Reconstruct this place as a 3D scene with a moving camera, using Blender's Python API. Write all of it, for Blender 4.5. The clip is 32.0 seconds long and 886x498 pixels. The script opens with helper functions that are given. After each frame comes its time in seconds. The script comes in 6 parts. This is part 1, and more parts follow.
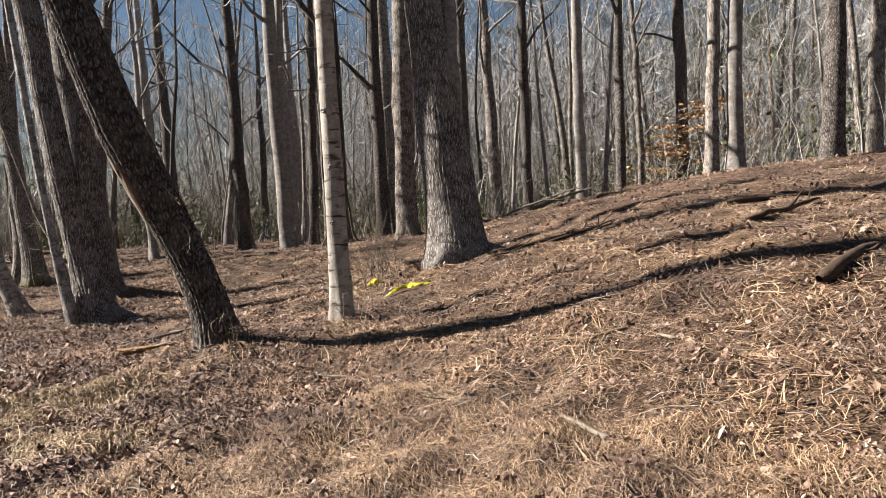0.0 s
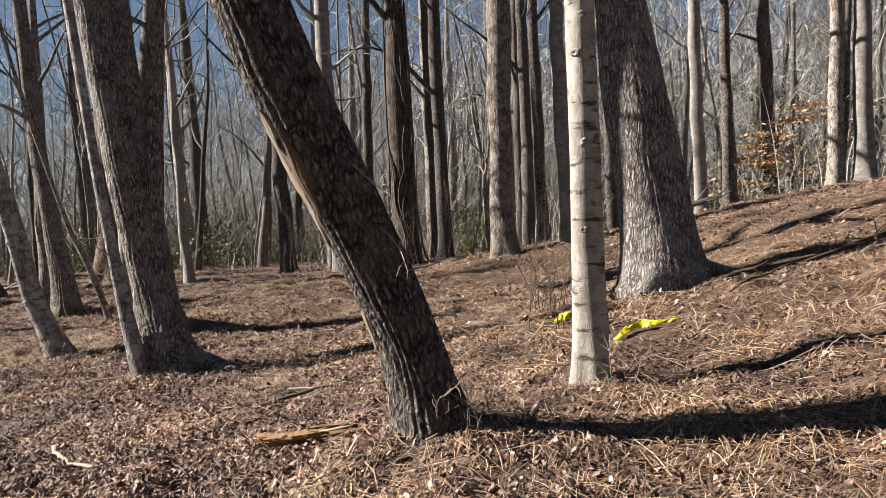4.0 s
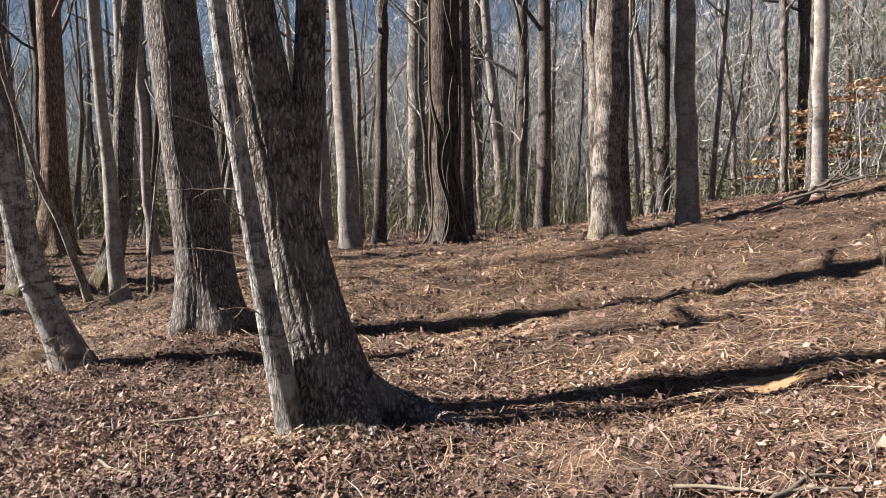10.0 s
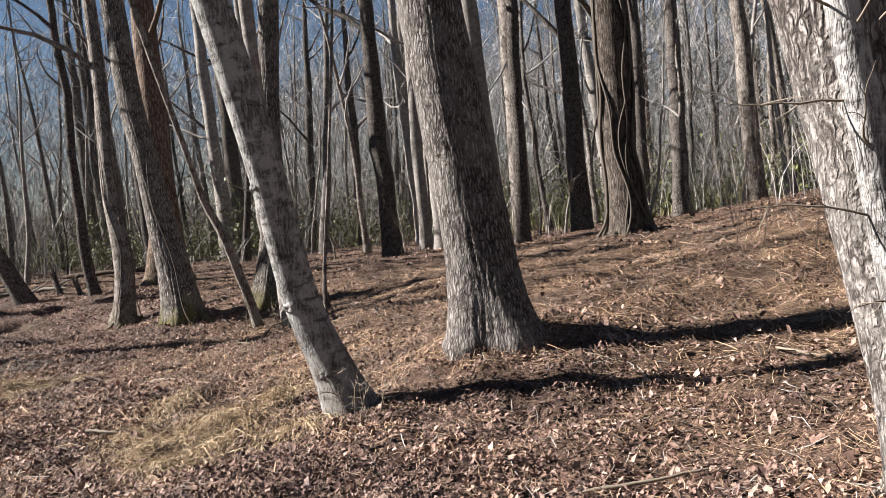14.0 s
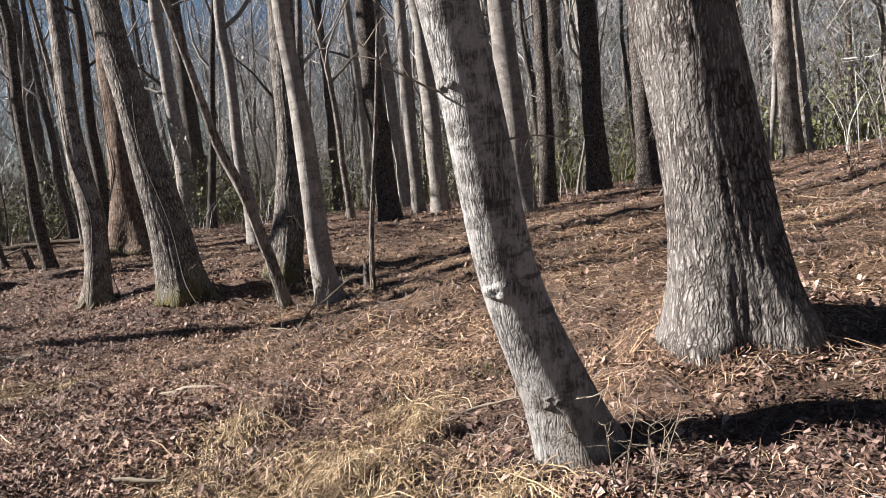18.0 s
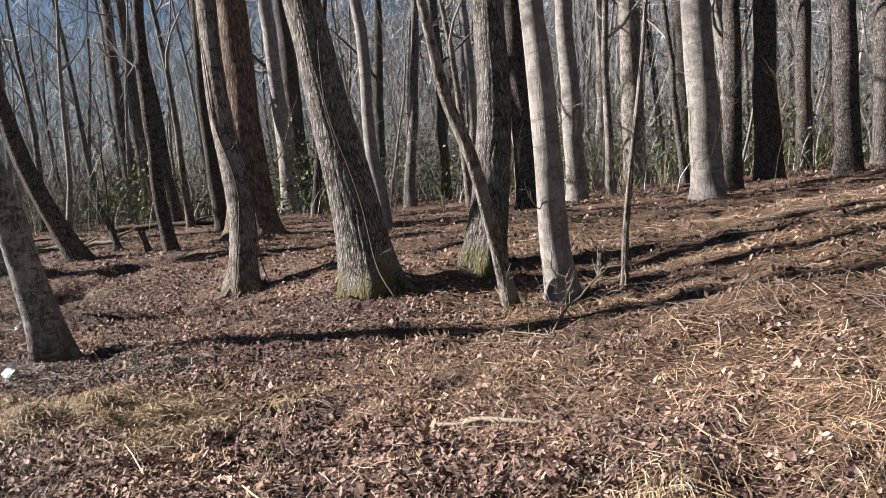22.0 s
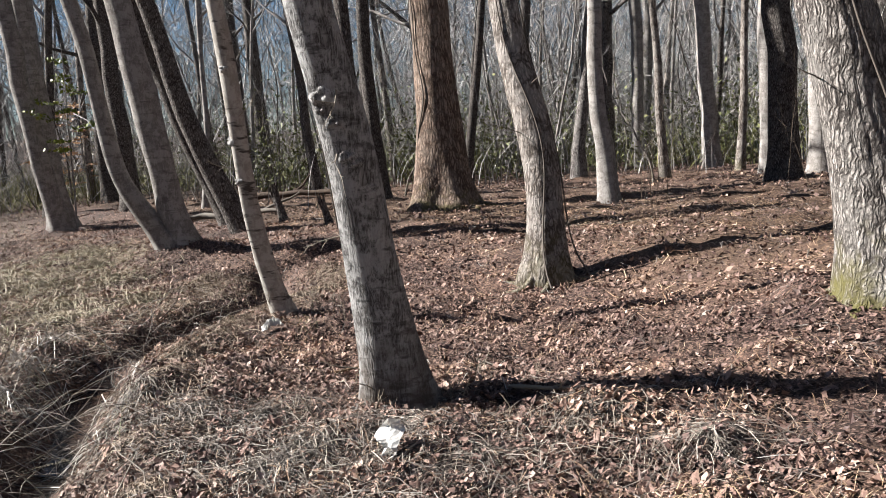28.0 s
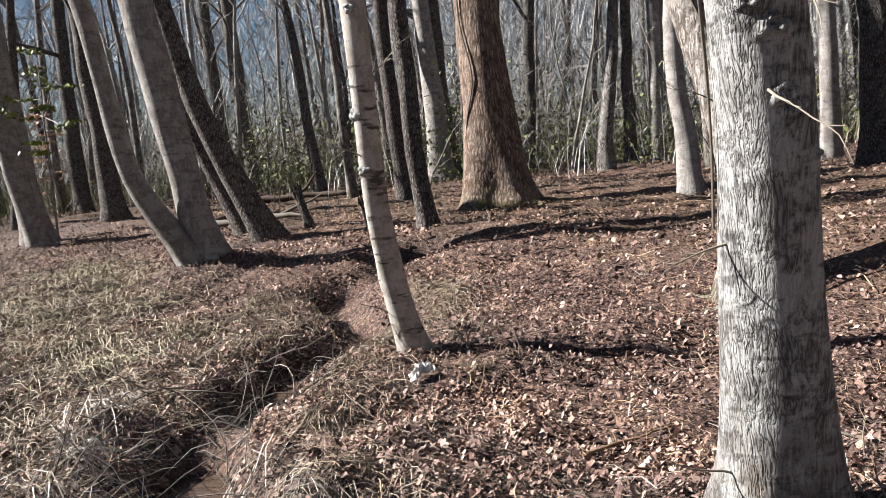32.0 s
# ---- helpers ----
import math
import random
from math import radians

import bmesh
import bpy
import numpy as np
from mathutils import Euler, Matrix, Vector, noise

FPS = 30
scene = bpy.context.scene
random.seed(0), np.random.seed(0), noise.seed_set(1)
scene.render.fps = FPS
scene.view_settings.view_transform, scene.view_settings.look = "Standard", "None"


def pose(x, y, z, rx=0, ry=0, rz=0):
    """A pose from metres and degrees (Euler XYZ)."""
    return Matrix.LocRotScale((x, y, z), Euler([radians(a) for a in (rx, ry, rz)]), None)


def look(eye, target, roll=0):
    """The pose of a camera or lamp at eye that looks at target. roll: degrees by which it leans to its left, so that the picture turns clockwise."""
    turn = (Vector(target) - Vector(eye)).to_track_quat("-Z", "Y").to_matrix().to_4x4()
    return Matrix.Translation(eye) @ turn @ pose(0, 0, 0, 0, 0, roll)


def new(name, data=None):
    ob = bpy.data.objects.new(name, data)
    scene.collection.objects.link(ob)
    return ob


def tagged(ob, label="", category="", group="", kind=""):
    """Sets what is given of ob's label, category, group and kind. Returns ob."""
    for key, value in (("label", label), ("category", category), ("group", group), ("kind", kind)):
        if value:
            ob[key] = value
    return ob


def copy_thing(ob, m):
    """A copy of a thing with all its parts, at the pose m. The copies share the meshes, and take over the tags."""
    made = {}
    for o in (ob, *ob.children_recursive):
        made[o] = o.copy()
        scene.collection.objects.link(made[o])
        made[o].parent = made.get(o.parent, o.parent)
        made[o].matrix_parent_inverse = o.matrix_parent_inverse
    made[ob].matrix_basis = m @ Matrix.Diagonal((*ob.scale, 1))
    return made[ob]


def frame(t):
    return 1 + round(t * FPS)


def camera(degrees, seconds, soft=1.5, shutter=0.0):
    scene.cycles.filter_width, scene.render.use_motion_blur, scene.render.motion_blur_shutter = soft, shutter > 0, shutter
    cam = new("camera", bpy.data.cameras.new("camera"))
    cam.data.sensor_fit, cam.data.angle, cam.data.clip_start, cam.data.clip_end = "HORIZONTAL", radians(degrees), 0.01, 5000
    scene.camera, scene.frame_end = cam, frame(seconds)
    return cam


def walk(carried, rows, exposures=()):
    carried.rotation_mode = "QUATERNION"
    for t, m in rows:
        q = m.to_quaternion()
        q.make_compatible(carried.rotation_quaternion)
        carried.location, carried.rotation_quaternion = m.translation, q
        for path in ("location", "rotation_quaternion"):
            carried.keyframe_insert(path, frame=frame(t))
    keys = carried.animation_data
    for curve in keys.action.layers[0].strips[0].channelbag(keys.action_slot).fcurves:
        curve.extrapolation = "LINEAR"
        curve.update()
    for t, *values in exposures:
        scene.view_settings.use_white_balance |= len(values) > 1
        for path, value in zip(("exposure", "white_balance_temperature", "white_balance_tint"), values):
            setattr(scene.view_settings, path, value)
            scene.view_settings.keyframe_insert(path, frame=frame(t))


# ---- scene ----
cam = camera(60.0, 32.0, soft=0.85)
METRES, EYE, TILT, LEAN, TURN = 26.0, 1.5, -4.0, 2.6, 0.0
ROWS = [
    (0.0, 0.0, 0.0, 0.0, 0.0, 0.0, 0.0),
    (0.5, -0.0091, 0.0143, 0.0006, 3.02, 0.12, -1.9),
    (1.0, -0.0203, 0.0287, -0.0009, 1.33, -0.75, -2.72),
    (1.5, -0.0271, 0.0434, -0.0005, -1.49, -0.88, -1.76),
    (2.0, -0.0345, 0.0593, 0.0001, -1.1, -1.1, -1.25),
    (2.5, -0.0446, 0.0718, -0.0006, -1.75, -1.04, -0.61),
    (3.0, -0.0552, 0.0853, -0.0005, -1.16, 0.16, 0.54),
    (3.5, -0.0671, 0.1019, 0.001, 1.44, 1.35, -0.22),
    (4.0, -0.0812, 0.1162, 0.0002, 0.71, 1.63, 0.21),
    (4.5, -0.0946, 0.1288, 0.0002, 0.44, 0.73, 1.6),
    (6.5, -0.141, 0.1812, 0.0014, -2.69, -1.56, 0.25),
    (7.0, -0.1513, 0.1933, 0.0012, -3.92, -1.25, 0.92),
    (7.5, -0.1587, 0.2045, 0.0012, -5.69, -1.22, 1.74),
    (8.0, -0.1672, 0.2172, 0.0029, -4.43, -0.74, 1.49),
    (8.5, -0.1786, 0.2254, 0.0017, -4.76, -0.23, 0.89),
    (9.0, -0.1867, 0.2355, 0.0012, -7.15, -0.41, -0.27),
    (9.5, -0.1922, 0.2467, 0.0024, -7.01, -0.45, -1.93),
    (10.0, -0.2009, 0.2552, 0.0016, -5.31, -0.01, -1.58),
    (10.5, -0.2131, 0.2665, 0.0009, -2.15, -0.29, 0.09),
    (11.0, -0.2242, 0.2798, 0.0001, 2.53, -0.63, 1.53),
    (11.5, -0.2382, 0.2883, -0.0018, 3.01, -0.3, 2.28),
    (12.0, -0.2493, 0.2946, -0.0016, 2.1, 0.24, 3.16),
    (12.5, -0.2623, 0.3061, -0.0027, 1.51, 1.37, 3.92),
    (13.0, -0.2767, 0.3174, -0.0049, -1.62, 1.36, 4.0),
    (13.5, -0.2885, 0.3284, -0.0054, -4.12, 0.82, 3.93),
    (14.0, -0.2996, 0.3429, -0.0054, -1.55, 0.61, 2.61),
    (14.5, -0.3081, 0.3553, -0.0061, -3.58, 0.9, 1.27),
    (16.5, -0.3422, 0.4092, -0.0068, -10.67, -2.25, 2.54),
    (17.0, -0.3473, 0.4215, -0.0051, -6.38, -2.47, 1.82),
    (17.5, -0.3555, 0.4322, -0.0062, -4.7, -2.34, 2.2),
    (18.0, -0.3643, 0.4426, -0.0055, -5.75, -2.06, 3.15),
    (18.5, -0.3712, 0.4543, -0.0053, -4.48, -2.01, 2.78),
    (19.0, -0.3807, 0.4639, -0.0064, -2.67, -2.08, 1.95),
    (19.5, -0.3914, 0.4718, -0.0055, -3.2, -2.21, 2.93),
    (20.0, -0.4006, 0.4849, -0.0077, -3.43, -1.24, 3.37),
    (20.5, -0.4089, 0.4966, -0.008, -5.61, -0.78, 2.54),
    (21.0, -0.4193, 0.5077, -0.0084, -6.82, -1.23, 2.47),
    (21.5, -0.4283, 0.5205, -0.0085, -2.48, -2.33, 2.35),
    (22.0, -0.4393, 0.5311, -0.0097, -1.07, -2.21, 1.79),
    (22.5, -0.4514, 0.5412, -0.0088, -5.78, -0.1, 1.49),
    (23.0, -0.4628, 0.554, -0.01, -2.49, -0.32, 1.28),
    (23.5, -0.4749, 0.5654, -0.011, 1.22, -2.15, 1.26),
    (24.0, -0.486, 0.5746, -0.0102, 0.84, -2.42, 1.28),
    (24.5, -0.4983, 0.5882, -0.0112, 4.07, -3.11, 0.85),
    (25.0, -0.5106, 0.5975, -0.0122, 6.68, -4.31, 0.38),
    (25.5, -0.5234, 0.6054, -0.0117, 4.29, -4.76, 1.37),
    (27.5, -0.5645, 0.6499, -0.0127, 1.1, -3.56, 1.81),
    (28.0, -0.5756, 0.662, -0.0119, 3.72, -3.93, 0.73),
    (28.5, -0.5875, 0.6717, -0.0123, 3.18, -3.92, 1.17),
    (29.0, -0.5953, 0.6819, -0.013, 1.81, -4.03, 2.11),
    (29.5, -0.6038, 0.6944, -0.0121, 2.91, -3.83, 1.7),
    (30.0, -0.615, 0.7036, -0.013, 2.02, -3.35, 1.46),
    (30.5, -0.6237, 0.7143, -0.0136, 0.41, -3.86, 2.13),
    (31.0, -0.6314, 0.7258, -0.0131, 2.63, -4.59, 1.64),
    (31.5, -0.6415, 0.7349, -0.0139, 3.08, -4.14, 1.14),
    (32.0, -0.6508, 0.7435, -0.0133, 0.65, -3.9, 2.39),
]
walk(cam, [(t, pose(0, 0, EYE, TILT, LEAN, TURN) @ pose(METRES * x, METRES * y, METRES * z, 90 + pitch, roll, yaw)) for t, x, y, z, yaw, pitch, roll in ROWS],
     exposures=[(0, 2.1, 6600, 10), (9, 2.12, 6500, 11), (15, 2.06, 6300, 11), (18, 1.98, 6280, 11), (21, 1.93, 6250, 11), (23.5, 2.06, 6250, 11), (26, 2.14, 6180, 10), (29, 2.2, 6100, 9), (32, 2.22, 6100, 9)])

# ---- world and sun ----
SUN_EL, SUN_DIR = radians(33), radians(-7)
world = bpy.data.worlds.new("world")
scene.world = world
world.use_nodes = True
wn = world.node_tree.nodes
sky = wn.new("ShaderNodeTexSky")
sky.sky_type, sky.sun_disc = "NISHITA", False
sky.sun_elevation, sky.sun_rotation = SUN_EL, radians(277)
sky.air_density, sky.dust_density, sky.ozone_density = 1.0, 0.3, 3.0
wn["Background"].inputs["Strength"].default_value = 0.016
world.node_tree.links.new(sky.outputs[0], wn["Background"].inputs["Color"])
sun = new("sun", bpy.data.lights.new("sun", "SUN"))
sun.data.energy, sun.data.angle, sun.data.color = 5.0, radians(0.6), (1.0, 0.925, 0.83)
sun.matrix_world = look((0, 0, 30), (math.cos(SUN_DIR) * math.cos(SUN_EL), math.sin(SUN_DIR) * math.cos(SUN_EL), 30 - math.sin(SUN_EL)))

# ---- materials ----


def nodes_of(name):
    m = bpy.data.materials.new(name)
    m.use_nodes = True
    nt = m.node_tree
    return m, nt, nt.nodes["Principled BSDF"]


def add(nt, kind, inputs=None, **props):
    n = nt.nodes.new(kind)
    for k, v in props.items():
        setattr(n, k, v)
    for k, v in (inputs or {}).items():
        if isinstance(v, bpy.types.NodeSocket):
            nt.links.new(v, n.inputs[k])
        else:
            n.inputs[k].default_value = v
    return n


def ramp(nt, fac, stops):
    n = nt.nodes.new("ShaderNodeValToRGB")
    nt.links.new(fac, n.inputs[0])
    e = n.color_ramp.elements
    while len(e) < len(stops):
        e.new(0.5)
    for el, (p, c) in zip(e, stops):
        el.position, el.color = p, (*c, 1)
    return n.outputs[0]


def mix(nt, fac, a, b, blend="MIX"):
    n = nt.nodes.new("ShaderNodeMix")
    n.data_type, n.blend_type = "RGBA", blend
    for i, v in ((0, fac), (6, a), (7, b)):
        if isinstance(v, bpy.types.NodeSocket):
            nt.links.new(v, n.inputs[i])
        elif i:
            n.inputs[i].default_value = (*v, 1)
        else:
            n.inputs[i].default_value = v
    return n.outputs[2]


def noise_of(nt, vec, scale, detail=4, rough=0.55):
    return add(nt, "ShaderNodeTexNoise", {"Vector": vec, "Scale": scale, "Detail": detail, "Roughness": rough}).outputs[0]


def bump(nt, bsdf, height, strength, dist):
    b = add(nt, "ShaderNodeBump", {"Height": height, "Strength": strength, "Distance": dist})
    nt.links.new(b.outputs[0], bsdf.inputs["Normal"])


def bark(name, dark, mid, light, ridge=14.0, stretch=0.16, depth=0.02, blotch=(0.5, 0.5, 0.47), blotch_amount=0.3, blotch_scale=5.0, moss=0.0, bands=0.0, crack=1.0, foot=(0.088, 0.08, 0.027), reach=0.5, plates=0.0):
    """Bark: long furrows, mottling, lichen blotches, optional dark cross bands, and moss or a darker tone at the foot.
    """
    m, nt, b = nodes_of(name)
    co = nt.nodes.new("ShaderNodeTexCoord").outputs["Object"]
    inf = nt.nodes.new("ShaderNodeObjectInfo")
    shift = add(nt, "ShaderNodeVectorMath", {0: co}, operation="ADD")
    nt.links.new(inf.outputs["Location"], shift.inputs[1])
    flat = add(nt, "ShaderNodeMapping", {"Vector": shift.outputs[0], "Scale": (1, 1, stretch)}).outputs[0]
    warp = add(nt, "ShaderNodeTexNoise", {"Vector": shift.outputs[0], "Scale": 3.0, "Detail": 2.0})
    wob = add(nt, "ShaderNodeVectorMath", {0: warp.outputs["Color"], 1: (0.09, 0.09, 0.02)}, operation="MULTIPLY")
    vec = add(nt, "ShaderNodeVectorMath", {0: flat, 1: wob.outputs[0]}, operation="ADD").outputs[0]
    lines = []
    for scale, off, soft_edge in ((ridge * 0.8, 0.0, 1.0), (ridge * 1.7, 7.3, 1.5)):
        moved = add(nt, "ShaderNodeVectorMath", {0: vec, 1: (off, off, off)}, operation="ADD").outputs[0]
        wave = add(nt, "ShaderNodeMath", {0: noise_of(nt, moved, scale, 2.5, 0.6), 1: 0.5}, operation="SUBTRACT").outputs[0]
        away = add(nt, "ShaderNodeMath", {0: wave}, operation="ABSOLUTE").outputs[0]
        lines.append(add(nt, "ShaderNodeMath", {0: away, 1: soft_edge}, operation="MULTIPLY").outputs[0])
    cells = add(nt, "ShaderNodeMath", {0: lines[0], 1: lines[1]}, operation="MINIMUM").outputs[0]
    if plates:
        crook = add(nt, "ShaderNodeTexNoise", {"Vector": shift.outputs[0], "Scale": 16.0, "Detail": 2.0})
        sway = add(nt, "ShaderNodeVectorMath", {0: crook.outputs["Color"], 1: (0.05, 0.05, 0.02)}, operation="MULTIPLY").outputs[0]
        vec = add(nt, "ShaderNodeVectorMath", {0: vec, 1: sway}, operation="ADD").outputs[0]
        edge = add(nt, "ShaderNodeTexVoronoi", {"Vector": vec, "Scale": ridge * plates, "Randomness": 1.0}, feature="DISTANCE_TO_EDGE").outputs[0]
        edge = add(nt, "ShaderNodeMath", {0: edge, 1: 0.3}, operation="MULTIPLY").outputs[0]
        small = add(nt, "ShaderNodeMath", {0: cells, 1: 1.6, 2: 0.03}, operation="MULTIPLY_ADD").outputs[0]
        cells = add(nt, "ShaderNodeMath", {0: edge, 1: small}, operation="MINIMUM").outputs[0]
    fine = noise_of(nt, add(nt, "ShaderNodeMapping", {"Vector": shift.outputs[0], "Scale": (1, 1, max(stretch, 0.35))}).outputs[0], ridge * 2.2, 5, 0.7)
    big = noise_of(nt, shift.outputs[0], blotch_scale, 7, 0.75)
    steps = [(0.0, (1 - crack) * 0.5), (0.03, 0.2), (0.07, 0.72), (0.12, 1.0)] if plates else [(0.0, 1 - crack), (0.035, 0.62), (0.11, 1.0)]
    plate = ramp(nt, cells, [(a, (c, c, c)) for a, c in steps])
    h = mix(nt, 0.4, plate, fine)
    col = ramp(nt, h, [(0.22, dark), (0.56, mid), (0.86, light)])
    fac = ramp(nt, big, [(0.46, (0, 0, 0)), (0.56, (blotch_amount,) * 3)])
    col = mix(nt, fac, col, blotch)
    if bands:
        wide = add(nt, "ShaderNodeMapping", {"Vector": shift.outputs[0], "Scale": (3.0, 3.0, 11.0)}).outputs[0]
        marks = noise_of(nt, wide, 1.4, 3, 0.6)
        col = mix(nt, ramp(nt, marks, [(0.56, (0, 0, 0)), (0.66, (bands,) * 3)]), col, dark)
    if moss:
        sep = add(nt, "ShaderNodeSeparateXYZ", {0: co})
        patch = noise_of(nt, shift.outputs[0], 2.6, 4, 0.7)
        rise = add(nt, "ShaderNodeMath", {0: sep.outputs[2], 1: -reach}, operation="MULTIPLY")
        lift = add(nt, "ShaderNodeMath", {0: patch, 1: rise.outputs[0]}, operation="ADD")
        col = mix(nt, ramp(nt, lift.outputs[0], [(0.28, (0, 0, 0)), (0.55, (moss,) * 3)]), col, foot)
    tint = add(nt, "ShaderNodeMapRange", {"Value": inf.outputs["Random"], "To Min": 0.82, "To Max": 1.12}).outputs[0]
    grey = add(nt, "ShaderNodeCombineXYZ", {0: tint, 1: tint, 2: tint}).outputs[0]
    nt.links.new(mix(nt, 1.0, col, grey, "MULTIPLY"), b.inputs["Base Color"])
    b.inputs["Roughness"].default_value = 0.95
    b.inputs["Specular IOR Level"].default_value = 0.1
    bump(nt, b, h, 0.85, depth)
    return m


BARK = {
    "oak": bark("bark_oak", (0.036, 0.031, 0.029), (0.185, 0.166, 0.157), (0.38, 0.355, 0.34), 36, 0.17, 0.024, (0.30, 0.285, 0.27), 0.3, 4, plates=0.85),
    "rough": bark("bark_rough", (0.02, 0.017, 0.0155), (0.108, 0.093, 0.086), (0.27, 0.247, 0.232), 38, 0.34, 0.03, (0.19, 0.175, 0.16), 0.3, 7, plates=0.7),
    "smooth": bark("bark_smooth", (0.036, 0.031, 0.028), (0.138, 0.125, 0.115), (0.23, 0.214, 0.2), 24, 0.14, 0.014, (0.3, 0.284, 0.271), 0.55, 5.5, bands=0.4, crack=0.3),
    # moss here only darkens the foot: rougher bark, plus shade put into the colour
    "lichen": bark("bark_lichen", (0.03, 0.027, 0.026), (0.135, 0.129, 0.125), (0.25, 0.244, 0.24), 30, 0.14, 0.014, (0.32, 0.315, 0.31), 0.75, 6.0, bands=0.7, crack=0.85, moss=0.75, foot=(0.085, 0.071, 0.06), reach=0.45),
    "birch": bark("bark_birch", (0.035, 0.028, 0.024), (0.2, 0.18, 0.16), (0.28, 0.255, 0.23), 26, 0.3, 0.006, (0.36, 0.34, 0.314), 0.6, 6, bands=0.9, crack=0.3),
    "pine": bark("bark_pine", (0.035, 0.024, 0.018), (0.165, 0.118, 0.092), (0.28, 0.215, 0.175), 32, 0.12, 0.02, (0.235, 0.2, 0.172), 0.25, 5, moss=0.8, crack=0.8, plates=0.5),
    "pale": bark("bark_pale", (0.032, 0.026, 0.022), (0.175, 0.151, 0.134), (0.33, 0.297, 0.27), 34, 0.14, 0.02, (0.34, 0.315, 0.295), 0.4, 5, moss=0.4, crack=0.8, plates=0.7),
    "mossy": bark("bark_mossy", (0.032, 0.028, 0.026), (0.17, 0.152, 0.14), (0.35, 0.322, 0.303), 36, 0.17, 0.024, (0.27, 0.255, 0.237), 0.3, 4, moss=0.85, plates=0.85),
    "vine": bark("bark_vine", (0.018, 0.0145, 0.0125), (0.085, 0.07, 0.061), (0.19, 0.165, 0.143), 30, 0.11, 0.025, (0.16, 0.14, 0.12), 0.3, 5, plates=0.7),
}


def island_mat(name, stops, rough=0.85, spec=0.2, zones=False):
    """Pieces that each take their own shade from the ramp."""
    m, nt, b = nodes_of(name)
    geo = nt.nodes.new("ShaderNodeNewGeometry")
    col = ramp(nt, geo.outputs["Random Per Island"], stops)
    co = nt.nodes.new("ShaderNodeTexCoord").outputs["Object"]
    n = noise_of(nt, co, 60, 2)
    col = mix(nt, 1.0, col, ramp(nt, n, [(0.3, (0.7, 0.7, 0.7)), (0.7, (1.15, 1.15, 1.15))]), "MULTIPLY")
    if zones:
        z = noise_of(nt, co, 0.9, 5, 0.7)
        col = mix(nt, 1.0, col, ramp(nt, z, [(0.36, (0.42, 0.4, 0.44)), (0.47, (0.86, 0.84, 0.86)), (0.62, (1.32, 1.28, 1.2))]), "MULTIPLY")
    nt.links.new(col, b.inputs["Base Color"])
    b.inputs["Roughness"].default_value = rough
    b.inputs["Specular IOR Level"].default_value = spec
    return m


LEAF = island_mat("dead_leaf", [(0.0, (0.038, 0.0225, 0.018)), (0.25, (0.12, 0.075, 0.061)), (0.6, (0.22, 0.147, 0.121)), (0.9, (0.31, 0.224, 0.188)), (1.0, (0.4, 0.315, 0.268))], 0.7, 0.15, True)
GOLD = island_mat("golden_grass", [(0.0, (0.11, 0.073, 0.042)), (0.4, (0.255, 0.18, 0.105)), (0.8, (0.38, 0.285, 0.178)), (1.0, (0.48, 0.395, 0.28))], 0.65, 0.25)
STALK = island_mat("dead_stalk", [(0.0, (0.028, 0.023, 0.02)), (0.4, (0.095, 0.078, 0.066)), (0.8, (0.18, 0.155, 0.13)), (1.0, (0.33, 0.295, 0.255))], 0.7, 0.3)
STRAW = island_mat("straw", [(0.0, (0.045, 0.027, 0.0185)), (0.35, (0.13, 0.085, 0.056)), (0.75, (0.25, 0.175, 0.118)), (1.0, (0.41, 0.315, 0.222))], 0.65, 0.2, True)
TWIG = island_mat("twig", [(0.0, (0.022, 0.018, 0.016)), (0.5, (0.1, 0.084, 0.075)), (0.8, (0.19, 0.17, 0.156)), (1.0, (0.33, 0.315, 0.3))], 0.8)
THATCH = island_mat("brown_thatch", [(0.0, (0.04, 0.026, 0.018)), (0.4, (0.13, 0.092, 0.065)), (0.8, (0.23, 0.175, 0.128)), (1.0, (0.36, 0.3, 0.235))], 0.7, 0.25)
PALE_STEM = island_mat("pale_stem", [(0.0, (0.16, 0.14, 0.12)), (0.5, (0.34, 0.31, 0.28)), (1.0, (0.55, 0.52, 0.48))], 0.6)
GRASS = island_mat("dry_grass", [(0.0, (0.1, 0.077, 0.05)), (0.5, (0.225, 0.184, 0.127)), (0.9, (0.33, 0.29, 0.215)), (1.0, (0.13, 0.15, 0.064))], 0.7)
THICKET = island_mat("thicket", [(0.0, (0.05, 0.052, 0.018)), (0.4, (0.12, 0.12, 0.044)), (0.75, (0.19, 0.182, 0.078)), (1.0, (0.25, 0.228, 0.125))], 0.9)
FAR = island_mat("far_bark", [(0.0, (0.085, 0.079, 0.078)), (0.45, (0.215, 0.204, 0.198)), (0.8, (0.36, 0.344, 0.334)), (1.0, (0.47, 0.456, 0.444))], 0.95)
TWIGGREY = island_mat("branch_grey", [(0.0, (0.09, 0.083, 0.08)), (0.6, (0.23, 0.217, 0.21)), (1.0, (0.38, 0.365, 0.355))], 0.9)


